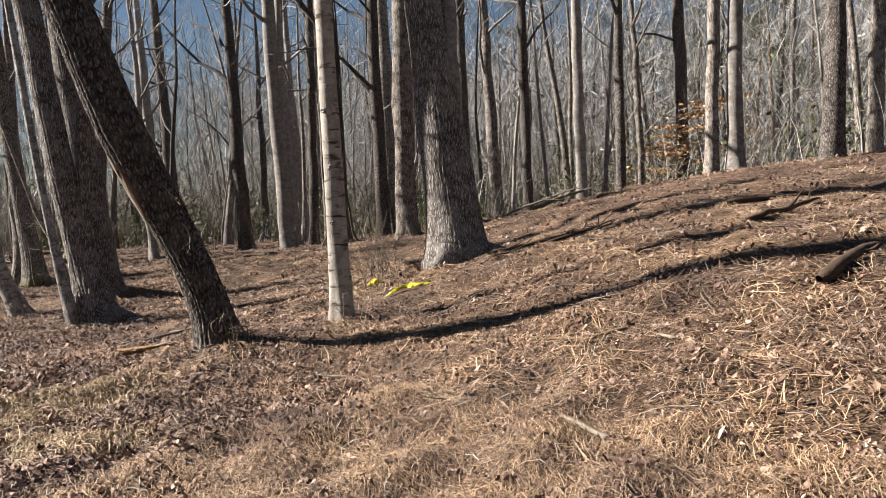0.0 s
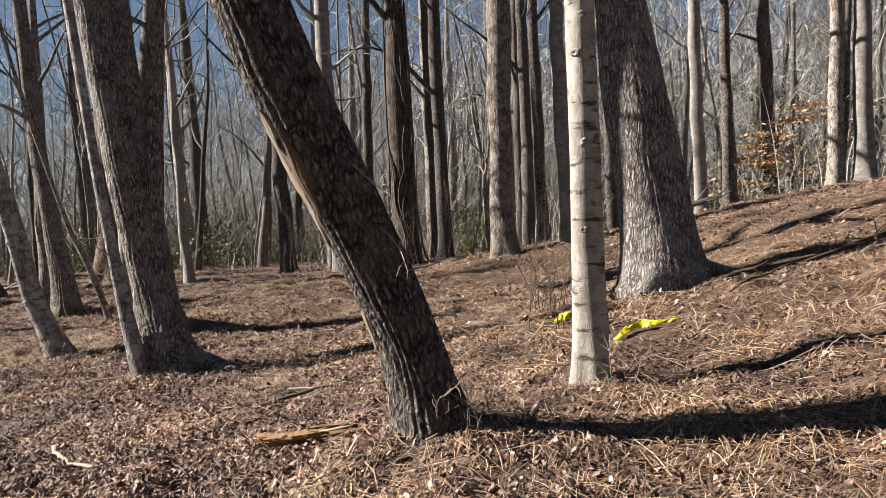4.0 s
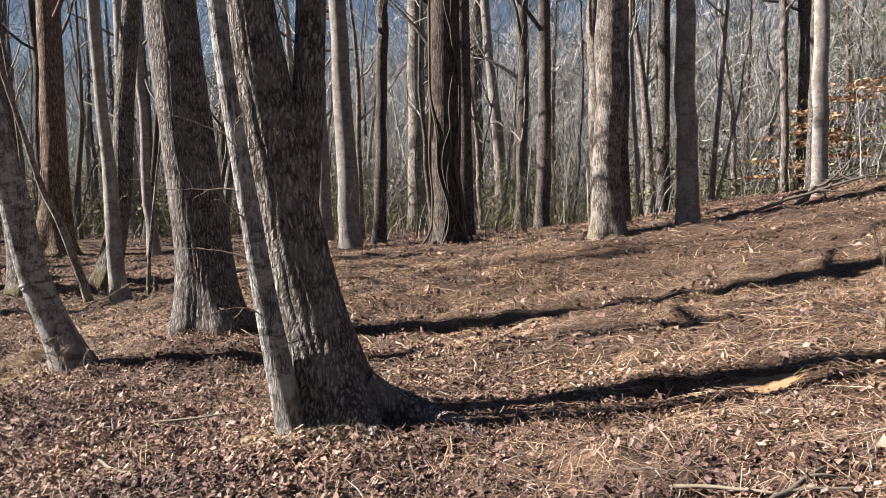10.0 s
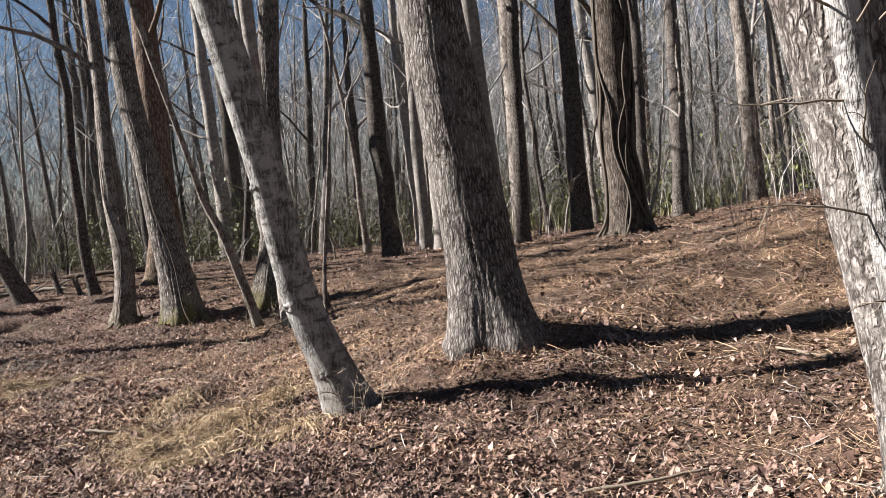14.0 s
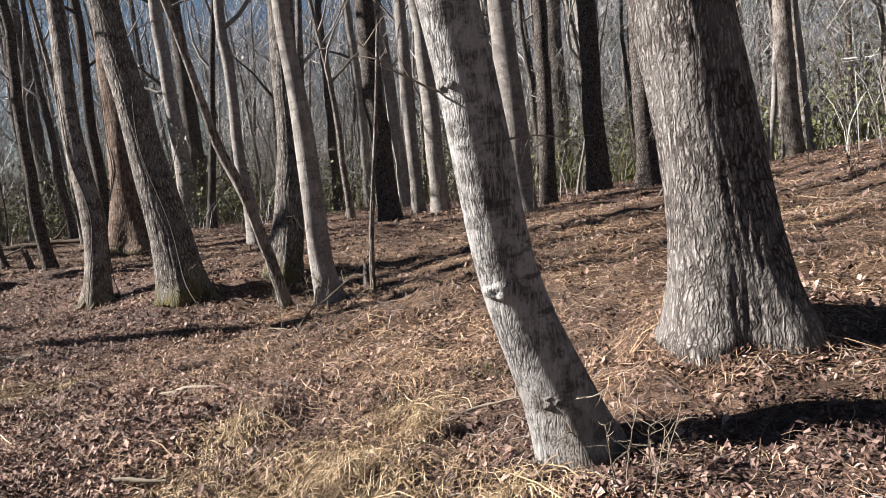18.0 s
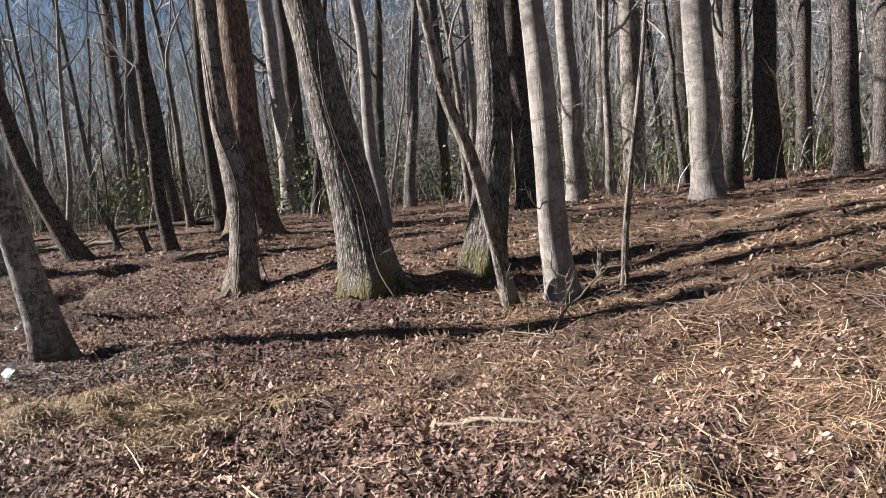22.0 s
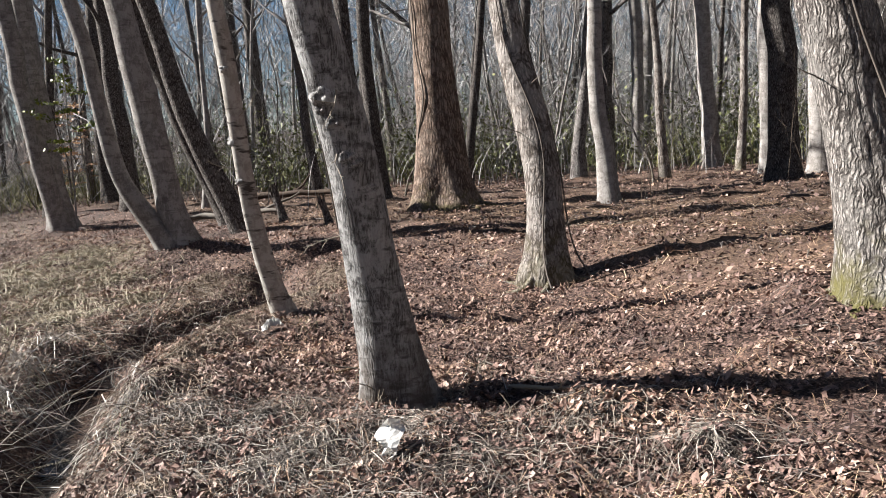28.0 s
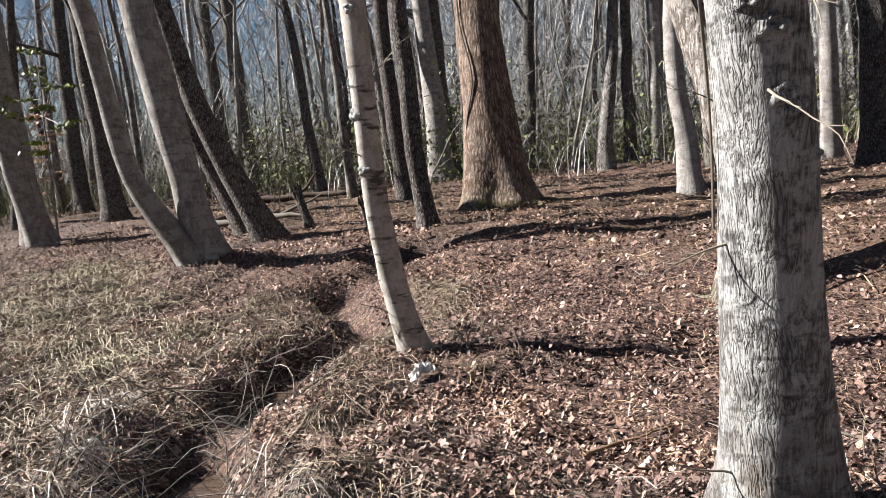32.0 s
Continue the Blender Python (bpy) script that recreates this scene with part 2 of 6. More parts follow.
def ground_mat():
    m, nt, b = nodes_of("forest_floor")
    co = nt.nodes.new("ShaderNodeTexCoord").outputs["Object"]
    warp = add(nt, "ShaderNodeTexNoise", {"Vector": co, "Scale": 24.0, "Detail": 2.0})
    bend = add(nt, "ShaderNodeVectorMath", {0: warp.outputs["Color"], 1: (0.05, 0.05, 0.05)}, operation="MULTIPLY").outputs[0]
    bent_co = add(nt, "ShaderNodeVectorMath", {0: co, 1: bend}, operation="ADD").outputs[0]
    leaf = add(nt, "ShaderNodeTexVoronoi", {"Vector": bent_co, "Scale": 38.0, "Randomness": 1.0})
    gap = add(nt, "ShaderNodeTexVoronoi", {"Vector": bent_co, "Scale": 38.0, "Randomness": 1.0}, feature="DISTANCE_TO_EDGE").outputs[0]
    tone = ramp(nt, leaf.outputs["Color"], [(0.15, (0.026, 0.0155, 0.0125)), (0.42, (0.09, 0.055, 0.044)), (0.7, (0.165, 0.106, 0.085)), (0.9, (0.25, 0.173, 0.138))])
    tone = mix(nt, 1.0, tone, ramp(nt, gap, [(0.0, (0.18, 0.18, 0.19)), (0.1, (0.8, 0.8, 0.8)), (0.35, (1.2, 1.2, 1.2))]), "MULTIPLY")
    fine = noise_of(nt, co, 55, 5, 0.7)
    tone = mix(nt, 1.0, tone, ramp(nt, fine, [(0.3, (0.45, 0.45, 0.45)), (0.72, (1.3, 1.3, 1.3))]), "MULTIPLY")
    dirt = mix(nt, fine, (0.085, 0.052, 0.037), (0.18, 0.122, 0.086))
    zone = noise_of(nt, co, 0.33, 4, 0.6)
    tone = mix(nt, ramp(nt, zone, [(0.52, (0, 0, 0)), (0.68, (0.5, 0.5, 0.5))]), tone, dirt)
    sep = add(nt, "ShaderNodeSeparateXYZ", {0: co})

    def along(a, c):
        p = add(nt, "ShaderNodeMath", {0: sep.outputs[0], 1: a}, operation="MULTIPLY").outputs[0]
        return add(nt, "ShaderNodeMath", {0: sep.outputs[1], 1: c, 2: p}, operation="MULTIPLY_ADD").outputs[0]

    s_way, u_way = along(-0.66, 0.75), along(0.75, 0.66)
    r1 = add(nt, "ShaderNodeMapRange", {"Value": s_way, "From Min": 3.0, "From Max": 9.0, "To Min": 2.6, "To Max": 4.2}, interpolation_type="SMOOTHSTEP").outputs[0]
    r2 = add(nt, "ShaderNodeMapRange", {"Value": s_way, "From Min": 22.5, "From Max": 27.0, "To Min": 0.0, "To Max": 3.4}, interpolation_type="SMOOTHSTEP").outputs[0]
    bound = add(nt, "ShaderNodeMath", {0: r1, 1: r2}, operation="ADD").outputs[0]
    patchy = add(nt, "ShaderNodeMath", {0: noise_of(nt, co, 0.8, 4, 0.6), 1: 4.0, 2: u_way}, operation="MULTIPLY_ADD").outputs[0]
    over = add(nt, "ShaderNodeMath", {0: patchy, 1: bound}, operation="SUBTRACT").outputs[0]
    strawy = add(nt, "ShaderNodeMapRange", {"Value": over, "From Min": 1.4, "From Max": 2.9}).outputs[0]
    fade = add(nt, "ShaderNodeMapRange", {"Value": u_way, "From Min": 10.0, "From Max": 17.0, "To Min": 0.85, "To Max": 0.15}).outputs[0]
    strawy = add(nt, "ShaderNodeMath", {0: strawy, 1: fade}, operation="MULTIPLY").outputs[0]
    lay = []
    for turn in (0.3, 1.2, 2.2, -0.5):
        lie = add(nt, "ShaderNodeMapping", {"Vector": bent_co, "Rotation": (0, 0, turn), "Scale": (9.0, 130.0, 20.0)}).outputs[0]
        lay.append(noise_of(nt, lie, 1.0, 1, 0.5))
    straws = lay[0]
    for other in lay[1:]:
        straws = add(nt, "ShaderNodeMath", {0: straws, 1: other}, operation="MAXIMUM").outputs[0]
    thatch = ramp(nt, straws, [(0.53, (0.02, 0.0118, 0.008)), (0.63, (0.095, 0.06, 0.038)), (0.77, (0.27, 0.188, 0.122))])
    tone = mix(nt, strawy, tone, thatch)
    big = noise_of(nt, co, 0.9, 3, 0.6)
    tone = mix(nt, 1.0, tone, ramp(nt, big, [(0.3, (0.72, 0.72, 0.74)), (0.7, (1.2, 1.17, 1.12))]), "MULTIPLY")
    nt.links.new(tone, b.inputs["Base Color"])
    b.inputs["Roughness"].default_value = 0.9
    b.inputs["Specular IOR Level"].default_value = 0.2
    h = mix(nt, strawy, mix(nt, 0.45, leaf.outputs["Color"], fine), straws)
    bump(nt, b, h, 1.0, 0.035)
    return m


GROUND = ground_mat()

# ---- ground ----
MOUNDS = [(-2.31, 7.52, 0.21), (-1.18, 8.48, 0.06), (0.22, 11.54, 0.07), (-5.51, 12.03, 0.2), (-7.23, 16.11, 0.23), (-8.53, 15.24, 0.04), (-12.22, 22.74, 0.18), (-14.49, 25.79, -0.08), (-10.85, 23.29, 0.04), (-10.12, 21.8, -0.07), (-15.77, 22.24, 0.08), (-20.69, 30.58, 0.34)]


def sig(v):
    return 1 / (1 + np.exp(-np.clip(v, -30, 30)))


RIP = [(random.uniform(0, 6.28), 10 ** random.uniform(-0.1, 1.05), random.uniform(0, 6.28)) for _ in range(26)]
HUMMOCKS = [(random.uniform(0, 6.28), random.uniform(4, 13), random.uniform(0, 6.28)) for _ in range(14)]
DITCH = [(-17.2, 19.2), (-18.1, 21.6), (-18.75, 23.6), (-18.6, 25.5), (-17.9, 26.9), (-18.6, 28.6), (-17.4, 30.0)]


def ditch_gap(x, y):
    """Distance from the middle of the ditch."""
    best = np.full(np.shape(x), 1e3)
    for (ax, ay), (bx, by) in zip(DITCH, DITCH[1:]):
        t = np.clip(((x - ax) * (bx - ax) + (y - ay) * (by - ay)) / ((bx - ax) ** 2 + (by - ay) ** 2), 0, 1)
        best = np.minimum(best, np.hypot(x - ax - t * (bx - ax), y - ay - t * (by - ay)))
    return best


def ground_z(x, y):
    """Height of the forest floor: level bottomland, a slope on the hill side, humps round the trunks, a ditch."""
    x, y = np.asarray(x, float), np.asarray(y, float)
    s, u = -0.66 * x + 0.75 * y, 0.75 * x + 0.66 * y
    c, d = math.cos(-0.114), math.sin(-0.114)
    v, w = c * s + d * u, -d * s + c * u
    z = -0.179 - 1.051 * sig((s - 10.362) / 4.539) + 2.218 * sig((16.83 - v) / 6.52) * sig((w - 9.531) / 4.965)
    z += 0.399 * sig(u - 6.066) + 0.522 * np.exp(-((x - 8.5) / 7) ** 2 - ((y - 23) / 10) ** 2)
    hollow = np.where(y < 15.6, 4.0, 2.8)
    z -= 0.47 * np.exp(-((x + 1.2) / 3.8) ** 2 - ((y - 15.6) / hollow) ** 2)
    z += 0.25 * np.exp(-((x - 2.5) / 2.2) ** 2 - ((y - 6.5) / 2.5) ** 2)
    for mx, my, h in MOUNDS:
        z += h * np.exp(-((x - mx) ** 2 + (y - my) ** 2) / 0.9)
    for a, k, p in RIP:
        z += 0.011 / k ** 0.8 * np.sin(k * (math.cos(a) * x + math.sin(a) * y) + p) * 2.2
    for a, k, p in HUMMOCKS:
        z += 0.0065 * np.sin(k * (math.cos(a) * x + math.sin(a) * y) + p)
    z += 7 * sig((np.hypot(x + 8, y - 10) - 105) / 14) + 1.2 * np.sin(x / 31) * sig((y - 70) / 8)
    z -= 0.5 * np.exp(-(ditch_gap(x, y) / 0.38) ** 2) * (0.75 + 0.25 * np.sin(x * 3.1 + y * 2.3))
    gx_, gy_ = x + 12.68, y - 18.77
    lengthwise = gx_ * 0.93 + gy_ * 0.36
    z -= 0.2 * np.exp(-((gx_ * -0.36 + gy_ * 0.93 + 0.06 * np.sin(lengthwise * 7)) / 0.13) ** 2 - (lengthwise / 0.5) ** 4)
    for hx, hy in ((-18.62, 25.0), (-18.67, 23.66), (-18.1, 26.3)):
        z -= 0.22 * np.exp(-((x - hx) ** 2 + (y - hy) ** 2) / 0.09)
    return z


def mesh_of(name, verts, faces, mats, smooth=True, index=None):
    me = bpy.data.meshes.new(name)
    me.from_pydata(verts if isinstance(verts, list) else verts.tolist(), [], faces if isinstance(faces, list) else faces.tolist())
    for m in mats if isinstance(mats, (list, tuple)) else [mats]:
        me.materials.append(m)
    if smooth:
        me.polygons.foreach_set("use_smooth", np.ones(len(me.polygons), bool))
    if index is not None:
        me.polygons.foreach_set("material_index", np.asarray(index, np.int32))
    me.update()
    return me


def part(name, me, parent, label=""):
    ob = new(name, me)
    ob.parent = parent
    return tagged(ob, label)


def axis(lo, hi, step, far, grow=1.18):
    a = list(np.arange(lo, hi + 1e-6, step))
    d = step
    while a[-1] < far:
        d *= grow
        a.append(a[-1] + d)
    d = step
    while a[0] > -far:
        d *= grow
        a.insert(0, a[0] - d)
    return np.array(a)


gx, gy = axis(-26, 6, 0.14, 900), axis(2, 32, 0.14, 900)
GX, GY = np.meshgrid(gx, gy)
gv = np.stack([GX, GY, ground_z(GX, GY)], -1).reshape(-1, 3)
nx, ny = len(gx), len(gy)
ii = (np.arange(ny - 1)[:, None] * nx + np.arange(nx - 1)[None]).reshape(-1)
gf = np.stack([ii, ii + 1, ii + nx + 1, ii + nx], -1)
tagged(new("ground", mesh_of("ground", gv, gf, GROUND)), "brown forest floor of leaf litter and bare soil", "ground", kind="structure")

# ---- trees ----


def frames(path):
    p = np.asarray(path, float)
    d = np.gradient(p, axis=0)
    d /= np.linalg.norm(d, axis=1)[:, None] + 1e-9
    ref = np.where(np.abs(d[:, 2:3]) > 0.8, np.array([[1.0, 0, 0]]), np.array([[0, 0, 1.0]]))
    if np.abs(d[:, 2]).mean() > 0.6:
        ref[:] = (1, 0, 0)
    elif np.abs(d[:, 2]).mean() < 0.6:
        ref[:] = (0.1, 0.2, 1)
    a = np.cross(ref, d)
    a /= np.linalg.norm(a, axis=1)[:, None] + 1e-9
    return p, a, np.cross(d, a)


class Tubes:
    """Gathers tubes into one mesh."""

    def __init__(self):
        self.v, self.f, self.n = [], [], 0

    def tube(self, path, radii, seg=5, shape=None):
        p, a, b = frames(path)
        th = np.linspace(0, 2 * math.pi, seg, endpoint=False)
        r = np.asarray(radii, float)[:, None] * np.ones(seg)
        if shape is not None:
            r = r * shape
        ring = p[:, None] + r[..., None] * (np.cos(th)[None, :, None] * a[:, None] + np.sin(th)[None, :, None] * b[:, None])
        m = len(p)
        i = np.arange(m - 1)[:, None] * seg
        j = np.arange(seg)[None]
        k = (j + 1) % seg
        self.f.append((np.stack([i + j, i + k, i + seg + k, i + seg + j], -1).reshape(-1, 4) + self.n))
        self.v.append(ring.reshape(-1, 3))
        self.n += m * seg

    def mesh(self, name, mat):
        return mesh_of(name, np.concatenate(self.v), np.concatenate(self.f), mat)


def bent(rng, start, way, length, n, wander, up=0.0):
    """A wandering branch line."""
    p, d, out = np.array(start, float), np.array(way, float), []
    d /= np.linalg.norm(d)
    for _ in range(n):
        out.append(p.copy())
        d = d + rng.normal(0, wander, 3) + np.array([0, 0, up])
        d /= np.linalg.norm(d)
        p = p + d * length / (n - 1)
    return np.array(out)


def limbs_on(rng, line, rad, low, count, twigs, reach=1.0):
    """Limbs with side twigs from a trunk line; returns one tube set a limb, and fills the twigs."""
    h = line[:, 2]
    res = []
    for i in range(count):
        z = low + (h[-1] - low) * (i + rng.random()) / count * 0.96
        at = np.array([np.interp(z, h, line[:, k]) for k in range(3)])
        r = np.interp(z, h, rad)
        a = rng.uniform(0, 6.28)
        rise = rng.uniform(0.25, 1.2)
        ln = reach * (h[-1] - z * 0.75) * rng.uniform(0.22, 0.42)
        p = bent(rng, at, (math.cos(a), math.sin(a), rise), ln, 7, 0.16, 0.06)
        rr = np.linspace(min(r * 0.6, 0.02 + ln * 0.014), 0.006, 7)
        t = Tubes()
        t.tube(p, rr, 5)
        res.append(t)
        for k in range(2, 7):
            for _ in range(1 + (k > 3)):
                d = p[k] - p[k - 1]
                d = d / np.linalg.norm(d) + rng.normal(0, 0.65, 3)
                l2 = ln * rng.uniform(0.16, 0.4)
                q = bent(rng, p[k], d, l2, 5, 0.22, 0.05)
                twigs.tube(q, np.linspace(max(rr[k] * 0.5, 0.006), 0.003, 5), 3)
                for e in (2, 4):
                    w = q[e] - q[e - 1]
                    w = w / np.linalg.norm(w) + rng.normal(0, 0.8, 3)
                    twigs.tube(bent(rng, q[e], w, l2 * 0.45, 3, 0.25), np.array([0.004, 0.003, 0.002]), 3)
    return res


TREE_LABEL = {"oak": "grey oak with furrowed bark", "rough": "dark bare hardwood with rough bark", "smooth": "bare tree with pale smooth mottled bark", "birch": "pale birch with dark marks",
              "lichen": "pale grey tree with lichen patches", "pine": "tall tree with reddish bark", "pale": "bare tree with finely fissured grey bark", "mossy": "grey oak with a mossy foot", "vine": "dark trunk wrapped in climbing vines"}
PLACED, TRUNKS, SKIN = [], {}, {}


def tree(name, style, x, y, nodes, near, label=""):
    """A bare winter tree: a trunk through the nodes (dx, dy, height, radius), limbs and twigs above."""
    rng = np.random.default_rng(int(abs(x * 73 + y * 131) * 10))
    n = np.array(nodes, float)
    base = n[0, 3]
    top = max(13.0, min(23.0, 9 + 36 * n[:, 3].mean()))
    hs = list(n[:, 2])
    px, py, pr = list(n[:, 0]), list(n[:, 1]), list(n[:, 3])
    sx, sy = (px[-1] - px[0]) / max(hs[-1], 1), (py[-1] - py[0]) / max(hs[-1], 1)
    mid = float(np.median(n[1:, 3]))
    h0 = hs[-1]
    for k in range(1, 7):
        f = k / 6
        dh = (top - h0) / 6
        hs.append(hs[-1] + dh)
        px.append(px[-1] + dh * sx * (1 - 0.85 * f) + rng.normal(0, 0.05))
        py.append(py[-1] + dh * sy * (1 - 0.85 * f) + rng.normal(0, 0.05))
        pr.append(max(0.015, mid * (1 - f) ** 0.75))
    if near >= 3:
        hh = np.concatenate([np.arange(-0.3, 0.9, 0.05), np.arange(0.9, 6.5, 0.09), np.linspace(6.6, top, 22)])
        seg = 120 if base > 0.15 else 40
    elif near == 2:
        hh = np.concatenate([np.arange(-0.3, 0.9, 0.08), np.linspace(0.95, 9, 50), np.linspace(9.4, top, 16)])
        seg = 48 if base > 0.12 else 24
    else:
        hh = np.concatenate([np.array([-0.3, 0, 0.15, 0.35, 0.7, 1.2]), np.linspace(1.8, top, 22)])
        seg = 18

    def smooth(vals):
        v = np.interp(hh, hs, vals)
        fine = np.interp(np.linspace(hh[0], top, 400), hs, vals)
        kern = np.hanning(31)
        fine = np.convolve(np.pad(fine, 15, mode="edge"), kern / kern.sum(), "valid")
        w = np.clip(hh / 0.4, 0, 1)
        return v * (1 - w) + np.interp(hh, np.linspace(hh[0], top, 400), fine) * w

    line = np.stack([smooth(px), smooth(py), hh], -1)
    if near == 1:
        line[6:, :2] += rng.normal(0, 0.02, (len(hh) - 6, 2))
    pr = list(pr)
    pr[0] = min(base, pr[1] * 1.12)
    rad = smooth(pr)
    th = np.linspace(0, 2 * math.pi, seg, endpoint=False)[None]
    H = hh[:, None]
    lob = sum(rng.uniform(0.3, 1) * np.cos(k * th + rng.uniform(0, 6.28)) for k in (2, 3, 5)) / 2
    flare = np.exp(-np.clip(H + 0.05, 0, None) / (0.10 + 0.75 * base)) * (0.33 + 0.33 * lob)
    shape = 1 + flare + 0.035 * np.sin(th * 2 + H * 0.9 + rng.uniform(0, 6)) + 0.025 * np.sin(th * 3 - H * 1.7)
    for _ in range(5):
        k = rng.integers(1, 5)
        shape = shape + 0.012 * np.sin(k * th + rng.uniform(1, 5) * H + rng.uniform(0, 6))
    if near >= 2 and style in ("oak", "mossy", "pine", "rough", "pale", "vine"):
        cnt = max(9, int(2 * math.pi * mid / (0.062 if style in ("oak", "mossy") else 0.045)))
        ph = 0.9 * np.sin(H * 2.3 + th * 2) + 0.7 * np.sin(H * 5.1 - th * 3 + 1) + 0.5 * np.sin(H * 9.7 + th * 5 + 2)
        rd = 1 - np.exp(-(np.sin(cnt / 2 * th + ph) / 0.42) ** 2) + 0.25 * np.sin(H * 21 + 9 * np.sin(th * 4)) * np.sin(cnt * 0.5 * th + 3)
        shape = shape + (rd - 0.7) * (0.009 if style != "rough" else 0.02) / mid * np.clip(1.2 - H / 9, 0, 1)
    if near >= 2 and style in ("smooth", "birch", "lichen"):
        for _ in range(7):
            kz, kt = rng.uniform(0.4, 5), rng.uniform(0, 6.28)
            dth = np.angle(np.exp(1j * (th - kt)))
            shape = shape + rng.uniform(-0.07, 0.13) * np.exp(-(dth / 0.3) ** 2 - ((H - kz) / 0.09) ** 2)
    z = float(ground_z(x, y))
    root = new(name)
    root.location = (x, y, z)
    tagged(root, label or TREE_LABEL[style] + " on leaf litter", "tree")
    t = Tubes()
    t.tube(line, rad, seg, shape)
    SKIN[label] = (hh, t.v[0].reshape(len(hh), seg, 3))
    part("trunk", t.mesh("trunk", BARK[style]), root)
    twigs = Tubes()
    for t in limbs_on(rng, line, rad, max(5.5, h0 * 0.8) if near > 1 else 5.5, 7 if near == 1 else 10, twigs):
        part("limb", t.mesh("limb", BARK[style]), root)
    tagged(part("crown", twigs.mesh("crown", TWIGGREY), root), kind="stuff")
    PLACED.append((x, y))
    TRUNKS[label] = (root, line, rad)
    return root


tree("hardwood_tree", "rough", -2.30, 7.58, [(0, 0, 0, 0.215), (-0.07, 0, 0.42, 0.182), (-0.21, -0.02, 0.83, 0.182), (-0.39, -0.06, 1.25, 0.195), (-0.58, -0.1, 1.67, 0.212), (-0.75, -0.14, 2.08, 0.215), (-0.9, -0.17, 2.5, 0.215)], 3, "dark leaning tree with flaky bark and a bare scar")
tree("birch_tree", "birch", -1.18, 8.48, [(0, 0, 0, 0.122), (0.0, -0.06, 0.9, 0.11), (-0.0, -0.1, 1.69, 0.106), (0.0, -0.16, 2.65, 0.1)], 3, "slender pale birch with dark bark marks")
tree("oak_tree", "oak", 0.22, 11.54, [(0, 0, 0, 0.423), (-0.06, 0.05, 0.63, 0.365), (-0.21, 0.18, 1.91, 0.355), (-0.33, 0.29, 3.2, 0.281)], 3, "tall straight oak with furrowed grey bark and flared base")
tree("oak_tree", "oak", -5.48, 12.03, [(0, 0, 0, 0.29), (-0.11, 0.05, 0.33, 0.262), (-0.2, 0.1, 0.69, 0.24), (-0.31, 0.15, 1.2, 0.226), (-0.42, 0.17, 1.76, 0.216), (-0.49, 0.18, 2.11, 0.216), (-0.56, 0.18, 2.46, 0.214)], 3, "leaning grey oak with shaggy bark and wide roots")
tree("maple_tree", "lichen", -5.86, 11.80, [(0.06, 0.02, 0, 0.12), (-0.02, 0.02, 0.45, 0.09), (-0.11, 0.02, 0.94, 0.076), (-0.2, 0.03, 1.56, 0.067), (-0.26, 0.03, 1.98, 0.062), (-0.32, 0.04, 2.34, 0.057)], 3, "thin pale stem growing against a leaning oak")
tree("oak_tree", "oak", -7.23, 16.11, [(0, 0, 0, 0.379), (-0.03, 0.01, 0.47, 0.331), (-0.07, 0.03, 0.99, 0.318), (-0.22, 0.07, 2.02, 0.310), (-0.27, 0.08, 2.53, 0.305), (-0.31, 0.1, 3.04, 0.293)], 3, "massive sunlit oak with deeply ridged bark")
tree("beech_tree", "lichen", -8.53, 15.24, [(0, 0, 0, 0.195), (-0.14, -0.05, 0.43, 0.17), (-0.31, -0.07, 0.85, 0.156), (-0.4, -0.15, 1.42, 0.148), (-0.43, -0.19, 1.74, 0.148), (-0.48, -0.22, 2.04, 0.146)], 3, "pale smooth tree with a crooked leaning foot")
tree("oak_tree", "mossy", -12.22, 22.74, [(0, 0, 0, 0.317), (-0.07, 0.07, 0.63, 0.287), (-0.14, 0.1, 0.99, 0.264), (-0.4, 0.24, 2.4, 0.228), (-0.51, 0.31, 3.1, 0.222), (-0.65, 0.37, 3.8, 0.221)], 3, "leaning oak with ridged bark and mossy foot")
tree("maple_tree", "pale", -14.49, 25.79, [(0, 0, 0, 0.257), (0.03, 0.13, 0.53, 0.2), (0.03, 0.28, 1.17, 0.195), (-0.08, 0.44, 1.83, 0.19), (-0.24, 0.62, 2.5, 0.182), (-0.32, 0.78, 3.17, 0.167)], 2, "twisted grey tree with spreading root toes")
tree("oak_tree", "mossy", -10.85, 23.29, [(0, 0, 0, 0.27), (0.15, 0.11, 0.77, 0.226), (0.24, 0.21, 1.52, 0.212), (0.31, 0.31, 2.27, 0.209), (0.3, 0.42, 3.03, 0.205), (0.34, 0.53, 3.8, 0.202)], 3, "straight oak with green moss round its foot")
tree("hardwood_tree", "pale", -10.68, 21.79, [(0, 0, 0, 0.09), (-0.12, -0.16, 0.66, 0.078), (-0.34, -0.41, 1.67, 0.066), (-0.56, -0.52, 2.15, 0.058), (-0.71, -0.74, 3.04, 0.045), (-0.76, -0.8, 3.3, 0.042)], 2, "thin crooked tree leaning across its neighbours")
tree("beech_tree", "smooth", -10.12, 21.80, [(0, 0, 0, 0.188), (-0.07, 0.01, 0.59, 0.145), (-0.08, 0.01, 1.24, 0.144), (-0.11, 0.01, 2.5, 0.132), (-0.17, 0.02, 3.12, 0.119), (-0.2, 0.02, 3.43, 0.109)], 2, "smooth pale tree among leaf litter")
